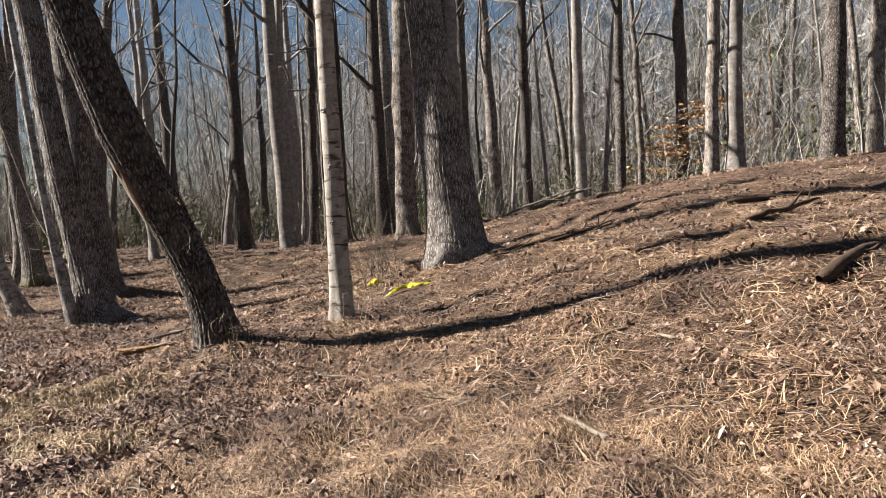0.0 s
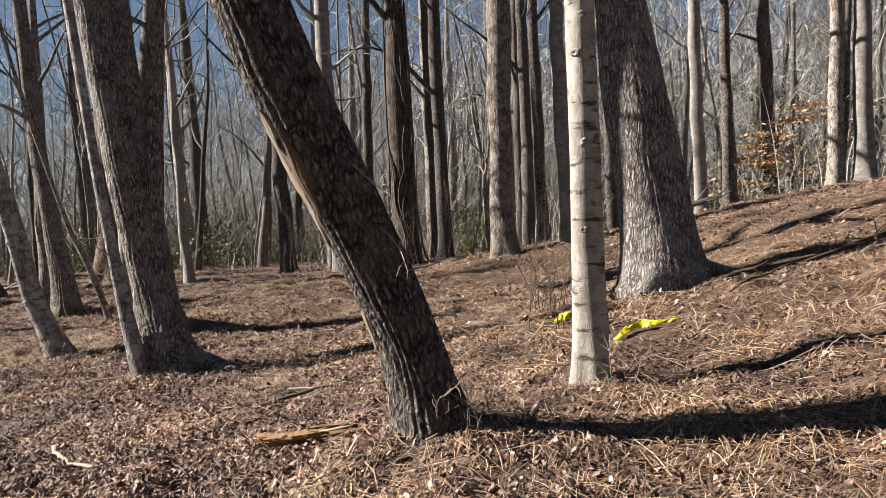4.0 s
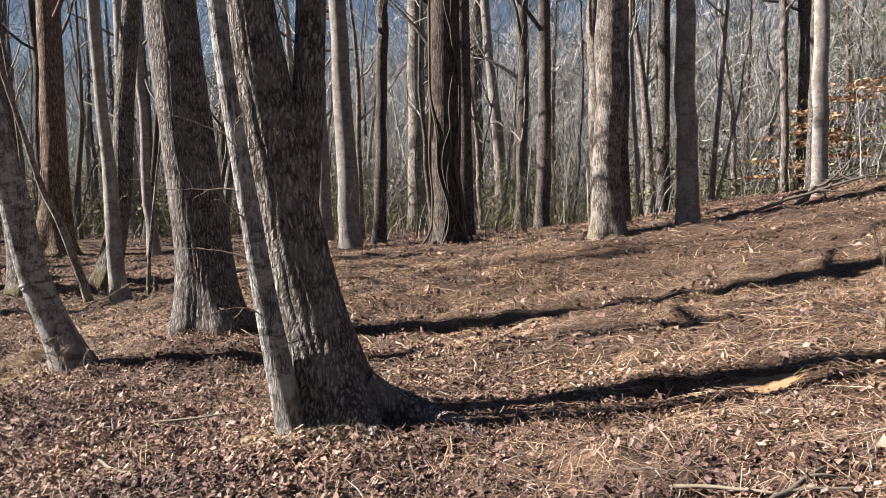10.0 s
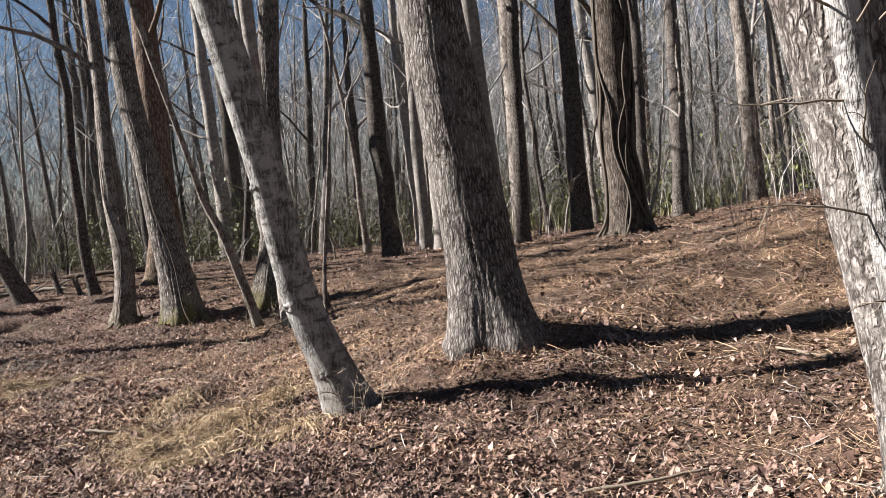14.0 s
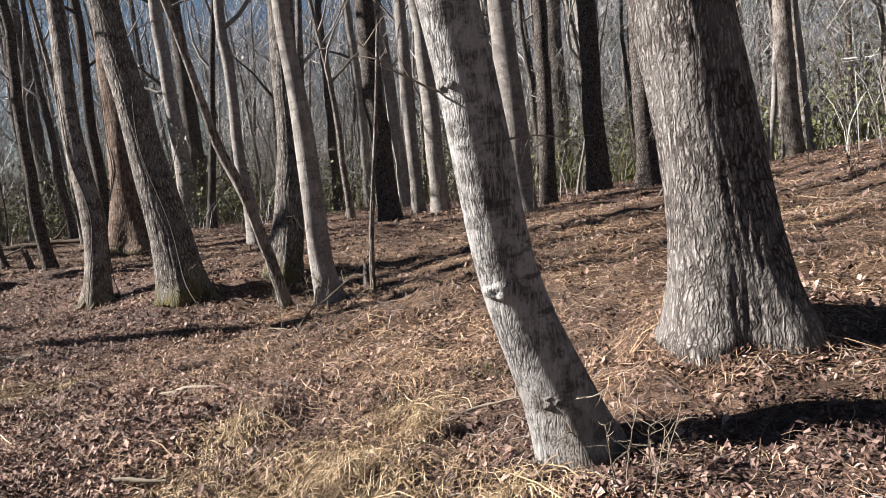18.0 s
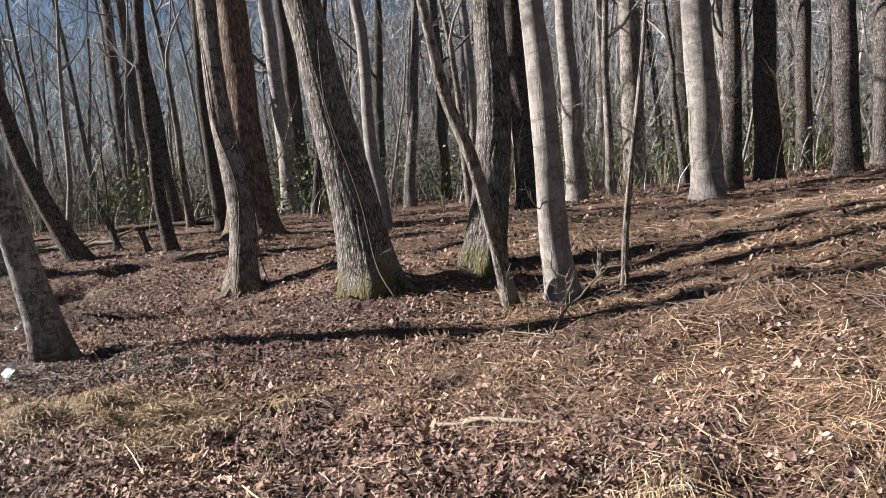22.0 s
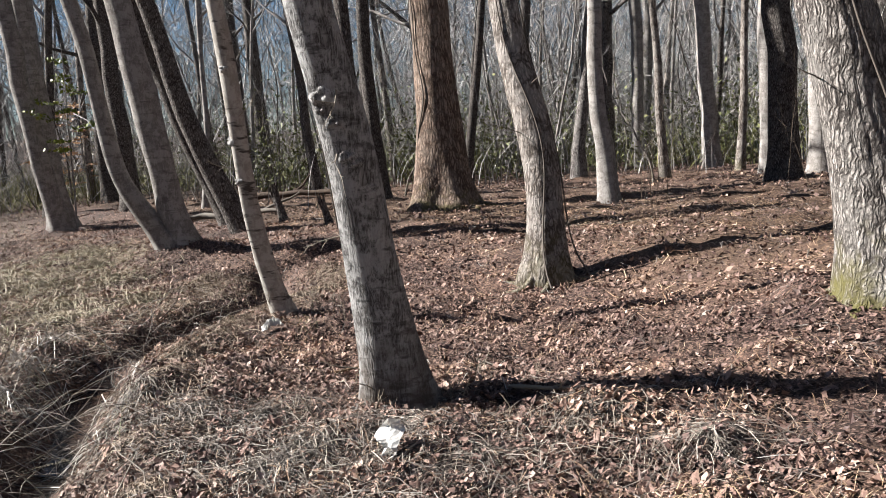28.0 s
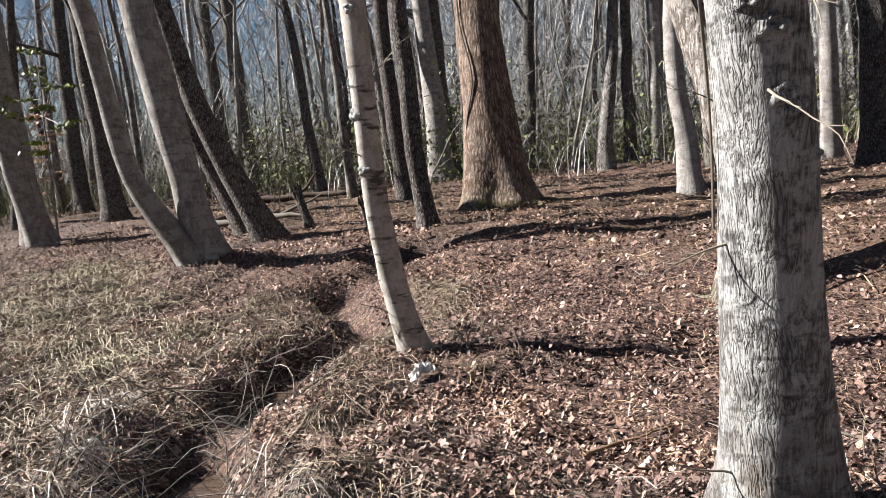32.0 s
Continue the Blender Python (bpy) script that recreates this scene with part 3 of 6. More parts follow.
tree("beech_tree", "lichen", -15.77, 22.24, [(0, 0, 0, 0.221), (-0.01, -0.06, 0.34, 0.195), (-0.1, -0.22, 1.13, 0.169), (-0.11, -0.29, 1.5, 0.166), (-0.22, -0.43, 2.19, 0.150), (-0.29, -0.5, 2.51, 0.146)], 3, "white-grey smooth tree with knots and dark scars")
tree("birch_tree", "birch", -17.38, 25.25, [(0, 0, 0, 0.136), (-0.09, -0.08, 0.35, 0.102), (-0.18, -0.25, 1.1, 0.089), (-0.19, -0.35, 1.53, 0.087), (-0.18, -0.52, 2.32, 0.086), (-0.18, -0.6, 2.68, 0.086)], 3, "slender curved birch with white speckled bark")
tree("pine_tree", "pine", -16.10, 34.02, [(0, 0, 0, 0.653), (-0.03, 0.08, 0.54, 0.566), (-0.07, 0.23, 1.63, 0.49), (-0.12, 0.39, 2.72, 0.436), (-0.14, 0.54, 3.8, 0.425)], 3, "thick straight tree with reddish furrowed bark")
tree("beech_tree", "smooth", -20.87, 30.45, [(0, 0, 0, 0.217), (-0.32, -0.11, 0.59, 0.181), (-0.66, -0.23, 1.24, 0.153), (-0.79, -0.27, 1.97, 0.143), (-0.87, -0.3, 2.68, 0.13), (-0.95, -0.33, 3.52, 0.124)], 2, "curved grey stem rising from a shared stump")
tree("beech_tree", "smooth", -20.69, 30.58, [(0, 0, 0, 0.296), (-0.13, -0.04, 0.61, 0.23), (-0.22, -0.07, 1.45, 0.227), (-0.34, -0.11, 2.28, 0.236), (-0.45, -0.15, 3.08, 0.241), (-0.52, -0.17, 3.7, 0.219)], 2, "leaning grey tree with pale sunlit side")
tree("hardwood_tree", "rough", -20.43, 33.28, [(0, 0, 0, 0.271), (-0.41, -0.1, 0.98, 0.231), (-0.76, -0.19, 1.83, 0.202), (-1.04, -0.26, 2.8, 0.199), (-1.2, -0.29, 3.78, 0.177)], 1, "dark tree leaning out over dry grass")
tree("beech_tree", "smooth", -28.09, 39.50, [(0, 0, 0, 0.393), (-0.14, -0.08, 1.38, 0.343), (-0.22, -0.12, 3.01, 0.324), (-0.26, -0.15, 4.46, 0.305), (-0.31, -0.17, 6.29, 0.287)], 1, "")
tree("beech_tree", "smooth", -27.15, 37.79, [(0, 0, 0, 0.269), (-0.25, -0.15, 1.76, 0.249), (-0.43, -0.25, 3.46, 0.245), (-0.53, -0.31, 5.25, 0.227)], 1, "")
tree("hardwood_tree", "rough", -25.81, 53.82, [(0, 0, 0, 0.331), (-0.23, -0.06, 2.75, 0.327), (-0.32, -0.08, 5.47, 0.299), (-0.28, -0.07, 8.37, 0.271)], 1, "")
tree("beech_tree", "smooth", -17.37, 46.87, [(0, 0, 0, 0.456), (0.01, 0.0, 2.45, 0.381), (-0.17, -0.0, 4.81, 0.317), (-0.23, -0.0, 6.35, 0.295)], 1, "")
tree("hardwood_tree", "rough", -13.87, 50.78, [(0, 0, 0, 0.277), (0.26, -0.03, 2.71, 0.228), (0.48, -0.05, 6.66, 0.201)], 1, "")
tree("hardwood_tree", "rough", -8.84, 34.06, [(0, 0, 0, 0.339), (-0.03, 0.01, 1.46, 0.299), (-0.12, 0.04, 3.79, 0.282)], 1, "")
tree("beech_tree", "smooth", -7.80, 43.18, [(0, 0, 0, 0.299), (-0.14, 0.04, 1.86, 0.26), (-0.29, 0.08, 5.47, 0.237)], 1, "")
tree("beech_tree", "smooth", -12.66, 33.32, [(0, 0, 0, 0.212), (-0.05, 0.01, 1.2, 0.187), (-0.22, 0.03, 2.13, 0.162), (-0.16, 0.02, 4.03, 0.148)], 1, "")
tree("hardwood_tree", "rough", -10.71, 46.26, [(0, 0, 0, 0.237), (-0.01, 0.0, 2.76, 0.195), (0.05, -0.01, 5.58, 0.172)], 1, "")
tree("hardwood_tree", "rough", -30.52, 47.17, [(0, 0, 0, 0.311), (-0.0, -0.0, 2.68, 0.266), (0.05, 0.02, 4.68, 0.243)], 1, "")
tree("hardwood_tree", "rough", -27.24, 42.28, [(0, 0, 0, 0.342), (-0.05, -0.02, 1.91, 0.304), (-0.15, -0.07, 3.92, 0.25)], 1, "")
tree("hardwood_tree", "rough", -21.09, 34.51, [(0, 0, 0, 0.278), (-0.29, -0.13, 0.84, 0.246), (-0.66, -0.3, 1.88, 0.214)], 1, "")
tree("hardwood_tree", "rough", -17.41, 31.28, [(0, 0, 0, 0.161), (-0.13, -0.04, 1.15, 0.147), (-0.14, -0.04, 2.98, 0.134), (-0.17, -0.05, 4.78, 0.12), (-0.15, -0.05, 5.96, 0.12)], 1, "")
tree("hardwood_tree", "rough", -27.66, 56.75, [(0, 0, 0, 0.338), (-0.28, -0.1, 2.93, 0.305), (-0.34, -0.13, 6.86, 0.272), (-0.35, -0.13, 9.85, 0.271)], 1, "")
tree("hardwood_tree", "rough", -18.18, 38.65, [(0, 0, 0, 0.266), (-0.1, -0.03, 1.78, 0.211), (-0.2, -0.05, 3.54, 0.192), (-0.15, -0.04, 6.12, 0.156)], 1, "")
tree("hardwood_tree", "rough", -17.10, 49.10, [(0, 0, 0, 0.572), (-0.14, -0.02, 2.93, 0.404), (-0.22, -0.03, 6.67, 0.35), (-0.29, -0.04, 10.36, 0.323)], 1, "")
tree("beech_tree", "smooth", -9.40, 47.91, [(0, 0, 0, 0.248), (0.12, -0.01, 4.78, 0.221), (-0.06, 0.0, 9.6, 0.194)], 1, "")
tree("beech_tree", "smooth", -8.42, 51.44, [(0, 0, 0, 0.247), (0.25, -0.02, 5.09, 0.217), (0.36, -0.04, 10.4, 0.214)], 1, "")
tree("hardwood_tree", "rough", -2.65, 33.52, [(0, 0, 0, 0.374), (-0.02, 0.01, 2.5, 0.3), (-0.03, 0.01, 5.3, 0.268)], 1, "")
tree("hardwood_tree", "rough", 1.12, 39.34, [(0, 0, 0, 0.263), (0.03, -0.02, 3.44, 0.241), (0.09, -0.05, 6.16, 0.239)], 1, "")
tree("beech_tree", "smooth", -7.09, 36.39, [(0, 0, 0, 0.308), (-0.1, -0.01, 4.61, 0.26), (-0.28, -0.02, 8.86, 0.235)], 1, "")
tree("beech_tree", "smooth", -5.91, 28.95, [(0, 0, 0, 0.333), (-0.11, -0.0, 3.07, 0.28), (-0.24, -0.01, 7.09, 0.243)], 1, "")
tree("hardwood_tree", "rough", -5.08, 29.88, [(0, 0, 0, 0.209), (0.15, 0.0, 3.99, 0.172), (0.21, 0.0, 7.35, 0.153)], 1, "")
tree("maple_tree", "pale", -3.09, 44.77, [(0, 0, 0, 0.455), (0.05, -0.0, 5.68, 0.422), (0.06, -0.0, 11.18, 0.389)], 1, "")
tree("vine_covered_tree", "vine", -3.42, 25.08, [(0, 0, 0, 0.435), (-0.04, 0.0, 1.73, 0.334), (-0.09, 0.01, 3.79, 0.317), (-0.07, 0.01, 5.82, 0.315)], 1, "dark trunk wrapped in climbing vines")
tree("hardwood_tree", "rough", -2.39, 30.24, [(0, 0, 0, 0.322), (-0.03, 0.0, 3.75, 0.23), (-0.06, 0.01, 7.21, 0.227)], 1, "")
tree("beech_tree", "smooth", 1.43, 45.93, [(0, 0, 0, 0.326), (-0.22, 0.03, 4.57, 0.294), (-0.63, 0.1, 8.35, 0.234), (-0.83, 0.13, 11.21, 0.232)], 1, "")
tree("maple_tree", "pale", -0.97, 20.33, [(0, 0, 0, 0.301), (-0.05, 0.01, 1.48, 0.256), (0.01, -0.0, 2.95, 0.264), (0.06, -0.02, 4.18, 0.273)], 1, "pale sunlit tree at the foot of a slope")
tree("hardwood_tree", "rough", 0.26, 23.19, [(0, 0, 0, 0.22), (-0.05, 0.01, 2.37, 0.141), (-0.03, 0.01, 4.88, 0.139)], 1, "")
tree("beech_tree", "smooth", 0.52, 20.25, [(0, 0, 0, 0.238), (-0.06, 0.02, 1.93, 0.182), (-0.09, 0.04, 4.03, 0.159)], 1, "")
tree("beech_tree", "smooth", 3.95, 21.76, [(0, 0, 0, 0.149), (-0.04, 0.01, 2.65, 0.147), (-0.03, 0.01, 4.8, 0.146)], 1, "")
tree("hardwood_tree", "rough", 10.56, 33.64, [(0, 0, 0, 0.285), (-0.03, 0.01, 3.51, 0.258), (-0.07, 0.03, 6.97, 0.256)], 1, "")
tree("maple_tree", "pale", 8.56, 24.51, [(0, 0, 0, 0.237), (0.07, -0.03, 2.45, 0.201), (0.15, -0.06, 4.89, 0.182)], 1, "")
tree("beech_tree", "smooth", 9.26, 24.29, [(0, 0, 0, 0.319), (0.01, -0.0, 2.35, 0.233), (0.03, -0.01, 4.78, 0.214)], 1, "")
tree("hardwood_tree", "rough", 8.57, 16.95, [(0, 0, 0, 0.248), (0.07, -0.04, 1.89, 0.209), (0.12, -0.06, 3.45, 0.207)], 1, "")
tree("maple_tree", "pale", 13.18, 23.55, [(0, 0, 0, 0.242), (0.06, -0.04, 2.41, 0.222), (0.14, -0.08, 4.58, 0.22)], 1, "")
tree("hardwood_tree", "rough", 3.12, 28.23, [(0, 0, 0, 0.177), (0.0, -0.0, 3.82, 0.175), (-0.03, 0.0, 6.67, 0.173)], 1, "")
tree("hardwood_tree", "rough", 0.45, 49.17, [(0, 0, 0, 0.456), (0.03, -0.0, 6.17, 0.381), (0.1, -0.0, 12.94, 0.377)], 1, "")
tree("hardwood_tree", "rough", 5.84, 25.24, [(0, 0, 0, 0.164), (0.04, -0.02, 2.64, 0.147), (0.04, -0.02, 4.8, 0.146)], 1, "")
tree("maple_tree", "pale", 7.75, 29.98, [(0, 0, 0, 0.13), (-0.03, 0.02, 3.08, 0.119), (-0.09, 0.05, 5.78, 0.109)], 1, "")
tree("beech_tree", "smooth", -7.69, 38.28, [(0, 0, 0, 0.257), (-0.02, 0.0, 3.95, 0.213), (0.01, -0.0, 9.19, 0.189)], 1, "")
tree("hardwood_tree", "rough", 0.98, 34.64, [(0, 0, 0, 0.306), (0.08, -0.03, 3.41, 0.246), (0.1, -0.03, 7.15, 0.226)], 1, "")
tree("beech_tree", "smooth", -2.14, 54.85, [(0, 0, 0, 0.312), (0.28, -0.06, 6.2, 0.277), (0.3, -0.06, 10.71, 0.244)], 1, "")
tree("maple_tree", "pale", 2.23, 31.51, [(0, 0, 0, 0.305), (-0.08, 0.06, 2.09, 0.245), (-0.12, 0.09, 4.21, 0.228)], 1, "")
tree("hardwood_tree", "pale", -9.53, 21.55, [(0, 0, 0, 0.043), (0.04, -0.02, 0.64, 0.032), (0.11, -0.04, 1.18, 0.027), (0.2, -0.07, 1.85, 0.021), (0.27, -0.1, 2.31, 0.021)], 2, "")

# ---- woods beyond ----
WAY = [(0, 0), (-3.4, 4.4), (-6.5, 7.6), (-9.5, 11.5), (-12.7, 14.9), (-16, 18.2), (-17.2, 19.5)]


def depth_in(x, y):
    """Nearest distance from the line walked."""
    return min(math.hypot(x - a, y - b) for a, b in WAY)


def wood_tree(rng, top, r, style, crook):
    line = bent(rng, (0, 0, -0.2), (rng.normal(0, 0.05), rng.normal(0, 0.05), 1), top, 16, crook, 0.10)
    rad = np.linspace(r, 0.012, 16) ** 1.0
    rad[0] *= 1.5
    rad[1] *= 1.05
    root = new("understory_tree" if r < 0.08 else "woodland_tree")
    t = Tubes()
    t.tube(line, rad, 10 if r > 0.08 else 7)
    part("trunk", t.mesh("trunk", BARK[style]), root)
    tw = Tubes()
    order = np.argsort(line[:, 2])
    for t in limbs_on(rng, line[order], rad[order], top * (0.3 if r > 0.08 else 0.22), 7 if r > 0.08 else 5, tw, 0.8 if r > 0.08 else 0.6):
        part("limb", t.mesh("limb", TWIGGREY), root)
    tagged(part("crown", tw.mesh("crown", TWIGGREY), root), kind="stuff")
    return root


rng = np.random.default_rng(5)
protos = []
for i in range(9):
    st = ("pale", "rough", "smooth", "rough", "pale", "smooth", "oak", "rough", "pale")[i]
    r = (0.13, 0.16, 0.11, 0.2, 0.15, 0.10, 0.19, 0.12, 0.17)[i]
    protos.append(tagged(wood_tree(rng, 13 + 30 * r, r, st, 0.045), "bare grey woodland tree in winter", "tree", "trees of the wood behind"))
for i in range(6):
    protos.append(tagged(wood_tree(rng, 5 + i * 0.9, 0.03 + 0.006 * i, ("pale", "smooth", "rough")[i % 3], 0.10), "thin crooked leafless understory tree", "tree", "saplings among the trees"))
spots = list(PLACED)
todo = [(k, True) for k in range(15)] + [(k, False) for k in list(range(9)) * 22 + list(range(9, 15)) * 14]
for k, first in todo:
    for _ in range(60):
        x, y = rng.uniform(-62, 52), rng.uniform(18, 74)
        s, u = -0.66 * x + 0.75 * y, 0.75 * x + 0.66 * y
        d = depth_in(x, y)
        if d < (21 if k < 9 else 17) or (u < 5 - 0.6 * max(0, -32 - x)) or (x > 2 and y < 27):
            continue
        if all((x - a) ** 2 + (y - b) ** 2 > (1.9 if k < 9 else 0.9) ** 2 for a, b in spots):
            break
    else:
        continue
    spots.append((x, y))
    q = rng.uniform(0.85, 1.2)
    m = pose(x, y, float(ground_z(x, y)), 0, 0, rng.uniform(0, 360)) @ Matrix.Diagonal((q, q, rng.uniform(0.9, 1.15), 1))
    if first:
        protos[k].matrix_basis = m
    else:
        c = copy_thing(protos[k], Matrix())
        c.matrix_basis = m

# far woods
t = Tubes()
for _ in range(900):
    x, y = rng.uniform(-150, 130), rng.uniform(30, 160)
    if depth_in(x, y) < 46 or abs(x + 5) > 25 + y * 0.85 or (x < -28 and rng.random() < 0.25):
        continue
    z = float(ground_z(x, y))
    top, r = rng.uniform(11, 20), rng.uniform(0.06, 0.2)
    p = bent(rng, (x, y, z - 0.2), (rng.normal(0, 0.1), rng.normal(0, 0.1), 1), top, 8, 0.085, 0.06)
    t.tube(p, np.linspace(r, 0.02, 8), 4)
    for _ in range(8):
        k = rng.integers(1, 8)
        a = rng.uniform(0, 6.28)
        q = bent(rng, p[k], (math.cos(a), math.sin(a), rng.uniform(0.2, 1.3)), rng.uniform(1.5, 4.5), 4, 0.25)
        t.tube(q, (0.045, 0.032, 0.022, 0.012), 3)
        for e in (1, 2, 3):
            t.tube(bent(rng, q[e], rng.normal(0, 1, 3) + (0, 0, 0.6), rng.uniform(0.8, 2.0), 3, 0.25), (0.018, 0.012, 0.007), 3)
tagged(new("far_woods", t.mesh("far_woods", FAR)), "dense bare winter woods in the distance", "woods", kind="stuff")

# unseen woods behind and on the hill side, added to cut skylight on trunks
t = Tubes()
for _ in range(520):
    x, y = rng.uniform(-60, 75), rng.uniform(-60, 45)
    if not (y < -9 and x > -45 - y * 0.2 or x > 9 + 0.68 * max(y, 0)) or depth_in(x, y) < 10:
        continue
    r = rng.uniform(0.1, 0.26)
    p = bent(rng, (x, y, float(ground_z(x, y)) - 0.2), (rng.normal(0, 0.06), rng.normal(0, 0.06), 1), rng.uniform(13, 20), 7, 0.05, 0.08)
    t.tube(p, np.linspace(r, 0.03, 7), 6)
    for k in (3, 4, 4, 5, 5):
        a = rng.uniform(0, 6.28)
        t.tube(bent(rng, p[k], (math.cos(a), math.sin(a), rng.uniform(0.3, 1.3)), rng.uniform(2, 5), 4, 0.2), (0.07, 0.05, 0.03, 0.015), 4)
tagged(new("unseen_fill_blocking_woods", t.mesh("unseen_fill_blocking_woods", FAR)), "bare winter woods added out of view to block sky light", "woods", kind="stuff")


def blades(name, mat, xs, ys, hgt, wid, lean, label, category, seg=3, sink=0.02):
    """Upright curved blades or stems, one strip each."""
    n = len(xs)
    r = np.random.default_rng(n)
    a = r.uniform(0, 6.28, n)
    zs = ground_z(xs, ys) - sink
    hgt = hgt * r.uniform(0.5, 1.25, n)
    le = lean * r.uniform(0.1, 1.6, n)
    v = []
    for k in range(seg + 1):
        f = k / seg
        w = wid * (1 - 0.8 * f) * 0.5
        ox, oy = np.cos(a) * le * f ** 1.8 * hgt, np.sin(a) * le * f ** 1.8 * hgt
        oz = hgt * f * (1 - 0.25 * le * f)
        bx, by = -np.sin(a) * w, np.cos(a) * w
        v.append(np.stack([xs + ox - bx, ys + oy - by, zs + oz], -1))
        v.append(np.stack([xs + ox + bx, ys + oy + by, zs + oz], -1))
    m = 2 * (seg + 1)
    v = np.stack(v, 1).reshape(-1, 3)
    i = np.arange(n)[:, None] * m
    f = np.concatenate([np.stack([i + 2 * k, i + 2 * k + 1, i + 2 * k + 3, i + 2 * k + 2], -1).reshape(-1, 4) for k in range(seg)])
    return tagged(new(name, mesh_of(name, v, f, mat)), label, category, kind="stuff")


n = 60000
xs, ys = rng.uniform(-95, 80, n), rng.uniform(26, 95, n)
clump = np.sin(xs * 0.45 + 1.3 * np.sin(ys * 0.3)) + np.sin(ys * 0.37 + 2 + np.sin(xs * 0.21))
dist = np.min([np.hypot(xs - a, ys - b) for a, b in WAY], axis=0)
ok = (dist > 29 + 3.0 * clump) & (dist < 75) & (0.75 * xs + 0.66 * ys > 8 - 0.8 * np.maximum(0, -30 - xs)) & (np.abs(xs + 5) < 25 + ys * 0.8)
blades("thicket", THICKET, xs[ok], ys[ok], 1.9, 0.035, 1.7, "olive-brown leafless thicket under distant trees", "undergrowth", 2)

n = 24000
xs, ys = rng.uniform(-80, 66, n), rng.uniform(20, 80, n)
clump = np.sin(xs * 0.8 + 1.3 * np.sin(ys * 0.5)) + np.sin(ys * 0.7 + 2 + np.sin(xs * 0.4))
dist = np.min([np.hypot(xs - a, ys - b) for a, b in WAY], axis=0)
ok = (dist > 22 - 3.0 * clump) & (dist < 60) & (0.75 * xs + 0.66 * ys > 9 - 0.8 * np.maximum(0, -30 - xs)) & (np.abs(xs + 5) < 22 + ys * 0.8) & (clump > -0.7 + 0.9 * (xs < -27))
blades("brushwood", FAR, xs[ok], ys[ok], 3.2, 0.022, 0.9, "grey-brown leafless brush between the trunks", "undergrowth", 4)



def twig_haze(name, n, near, far, top, low_share, length, wid, mat, label, ahead=True):
    """Fine bare branches of the wood: each a bent strip that rises and spreads."""
    x, y = (rng.uniform(-110, 90, n), rng.uniform(14, 120, n)) if ahead else (rng.uniform(-95, 80, n), rng.uniform(-75, 110, n))
    d = np.min([np.hypot(x - a, y - b) for a, b in WAY], axis=0)
    ok = (d > near) & (d < far)
    seen = (0.75 * x + 0.66 * y > 8 - 0.8 * np.maximum(0, -30 - x)) & (x + 5 < 20 + y * 0.75) & (x + 5 > -26 - y * 0.85)
    ok &= seen if ahead else ~seen
    ok &= (x > -24) | (rng.random(n) < 0.62)
    x, y = x[ok], y[ok]
    k = len(x)
    z = ground_z(x, y) + top * rng.random(k) ** low_share
    ln = length * rng.uniform(0.4, 1.5, k)
    a = rng.uniform(0, 6.28, k)
    rise, w = rng.normal(0.9, 0.7, k), wid * rng.uniform(0.5, 1.5, k) * np.clip(d[ok] / 52, 0.3, 1.1)
    dx, dy = np.cos(a), np.sin(a)
    b = a + rng.normal(0, 0.7, k)
    p0 = np.stack([x, y, z], -1)
    p1 = p0 + np.stack([dx, dy, rise], -1) * (ln * 0.4)[:, None]
    p2 = p1 + np.stack([np.cos(b), np.sin(b), rise + rng.normal(0.3, 0.5, k)], -1) * (ln * 0.4)[:, None]
    across = np.stack([-dy, dx, np.zeros(k)], -1) * w[:, None]
    across[::2] = np.array([[0.0, 0.0, 1.0]]) * w[::2, None] + across[::2] * 0.7
    v = np.stack([p0 - across, p0 + across, p1 - across * 0.7, p1 + across * 0.7, p2], 1).reshape(-1, 3)
    i = np.arange(k)[:, None] * 5
    f = np.concatenate([i + [0, 1, 3], i + [0, 3, 2], i + [2, 3, 4]])
    tagged(new(name, mesh_of(name, v, f, mat)), label, "woods", kind="stuff")


twig_haze("twig_haze", 430000, 30, 85, 15, 1.45, 2.2, 0.019, FAR, "haze of fine bare grey branches in the wood")
twig_haze("low_branches", 45000, 22, 48, 7, 1.0, 1.2, 0.004, TWIGGREY, "fine bare twigs of young trees between trunks")
# ring of branches outside the view, added to keep horizon glow off the trunks
twig_haze("unseen_sky_screen", 70000, 36, 70, 17, 1.1, 3.6, 0.04, FAR, "bare branches added out of view to screen low sky light", False)
n = 260000
hx, hy = rng.uniform(-60, 50, 700), rng.uniform(24, 80, 700)
pick = rng.integers(0, 700, n)
xs, ys = hx[pick] + rng.normal(0, 0.9, n), hy[pick] + rng.normal(0, 0.9, n)
dist = np.min([np.hypot(xs - a, ys - b) for a, b in WAY], axis=0)
ok = (dist > 25) & (dist < 62) & (0.75 * xs + 0.66 * ys > 12) & (np.abs(xs + 5) < 22 + ys * 0.75)
xs, ys = xs[ok], ys[ok]
zs = ground_z(xs, ys) + np.abs(rng.normal(0, 1.5, len(xs)))
dirs = rng.normal(0, 1, (2, len(xs), 3)) * 0.045
cs = np.stack([xs, ys, zs], -1)
v = np.stack([cs - dirs[0], cs + dirs[1] * 0.6, cs + dirs[0], cs - dirs[1] * 0.6], 1).reshape(-1, 3)
BRIER = island_mat("brier_leaf", [(0.0, (0.045, 0.05, 0.018)), (0.5, (0.095, 0.105, 0.038)), (1.0, (0.16, 0.165, 0.07))], 0.6)
tagged(new("brier_leaves", mesh_of("brier_leaves", v, np.arange(len(xs) * 4).reshape(-1, 4), BRIER, smooth=False)), "olive-green leaves of low brier thickets", "undergrowth", kind="stuff")

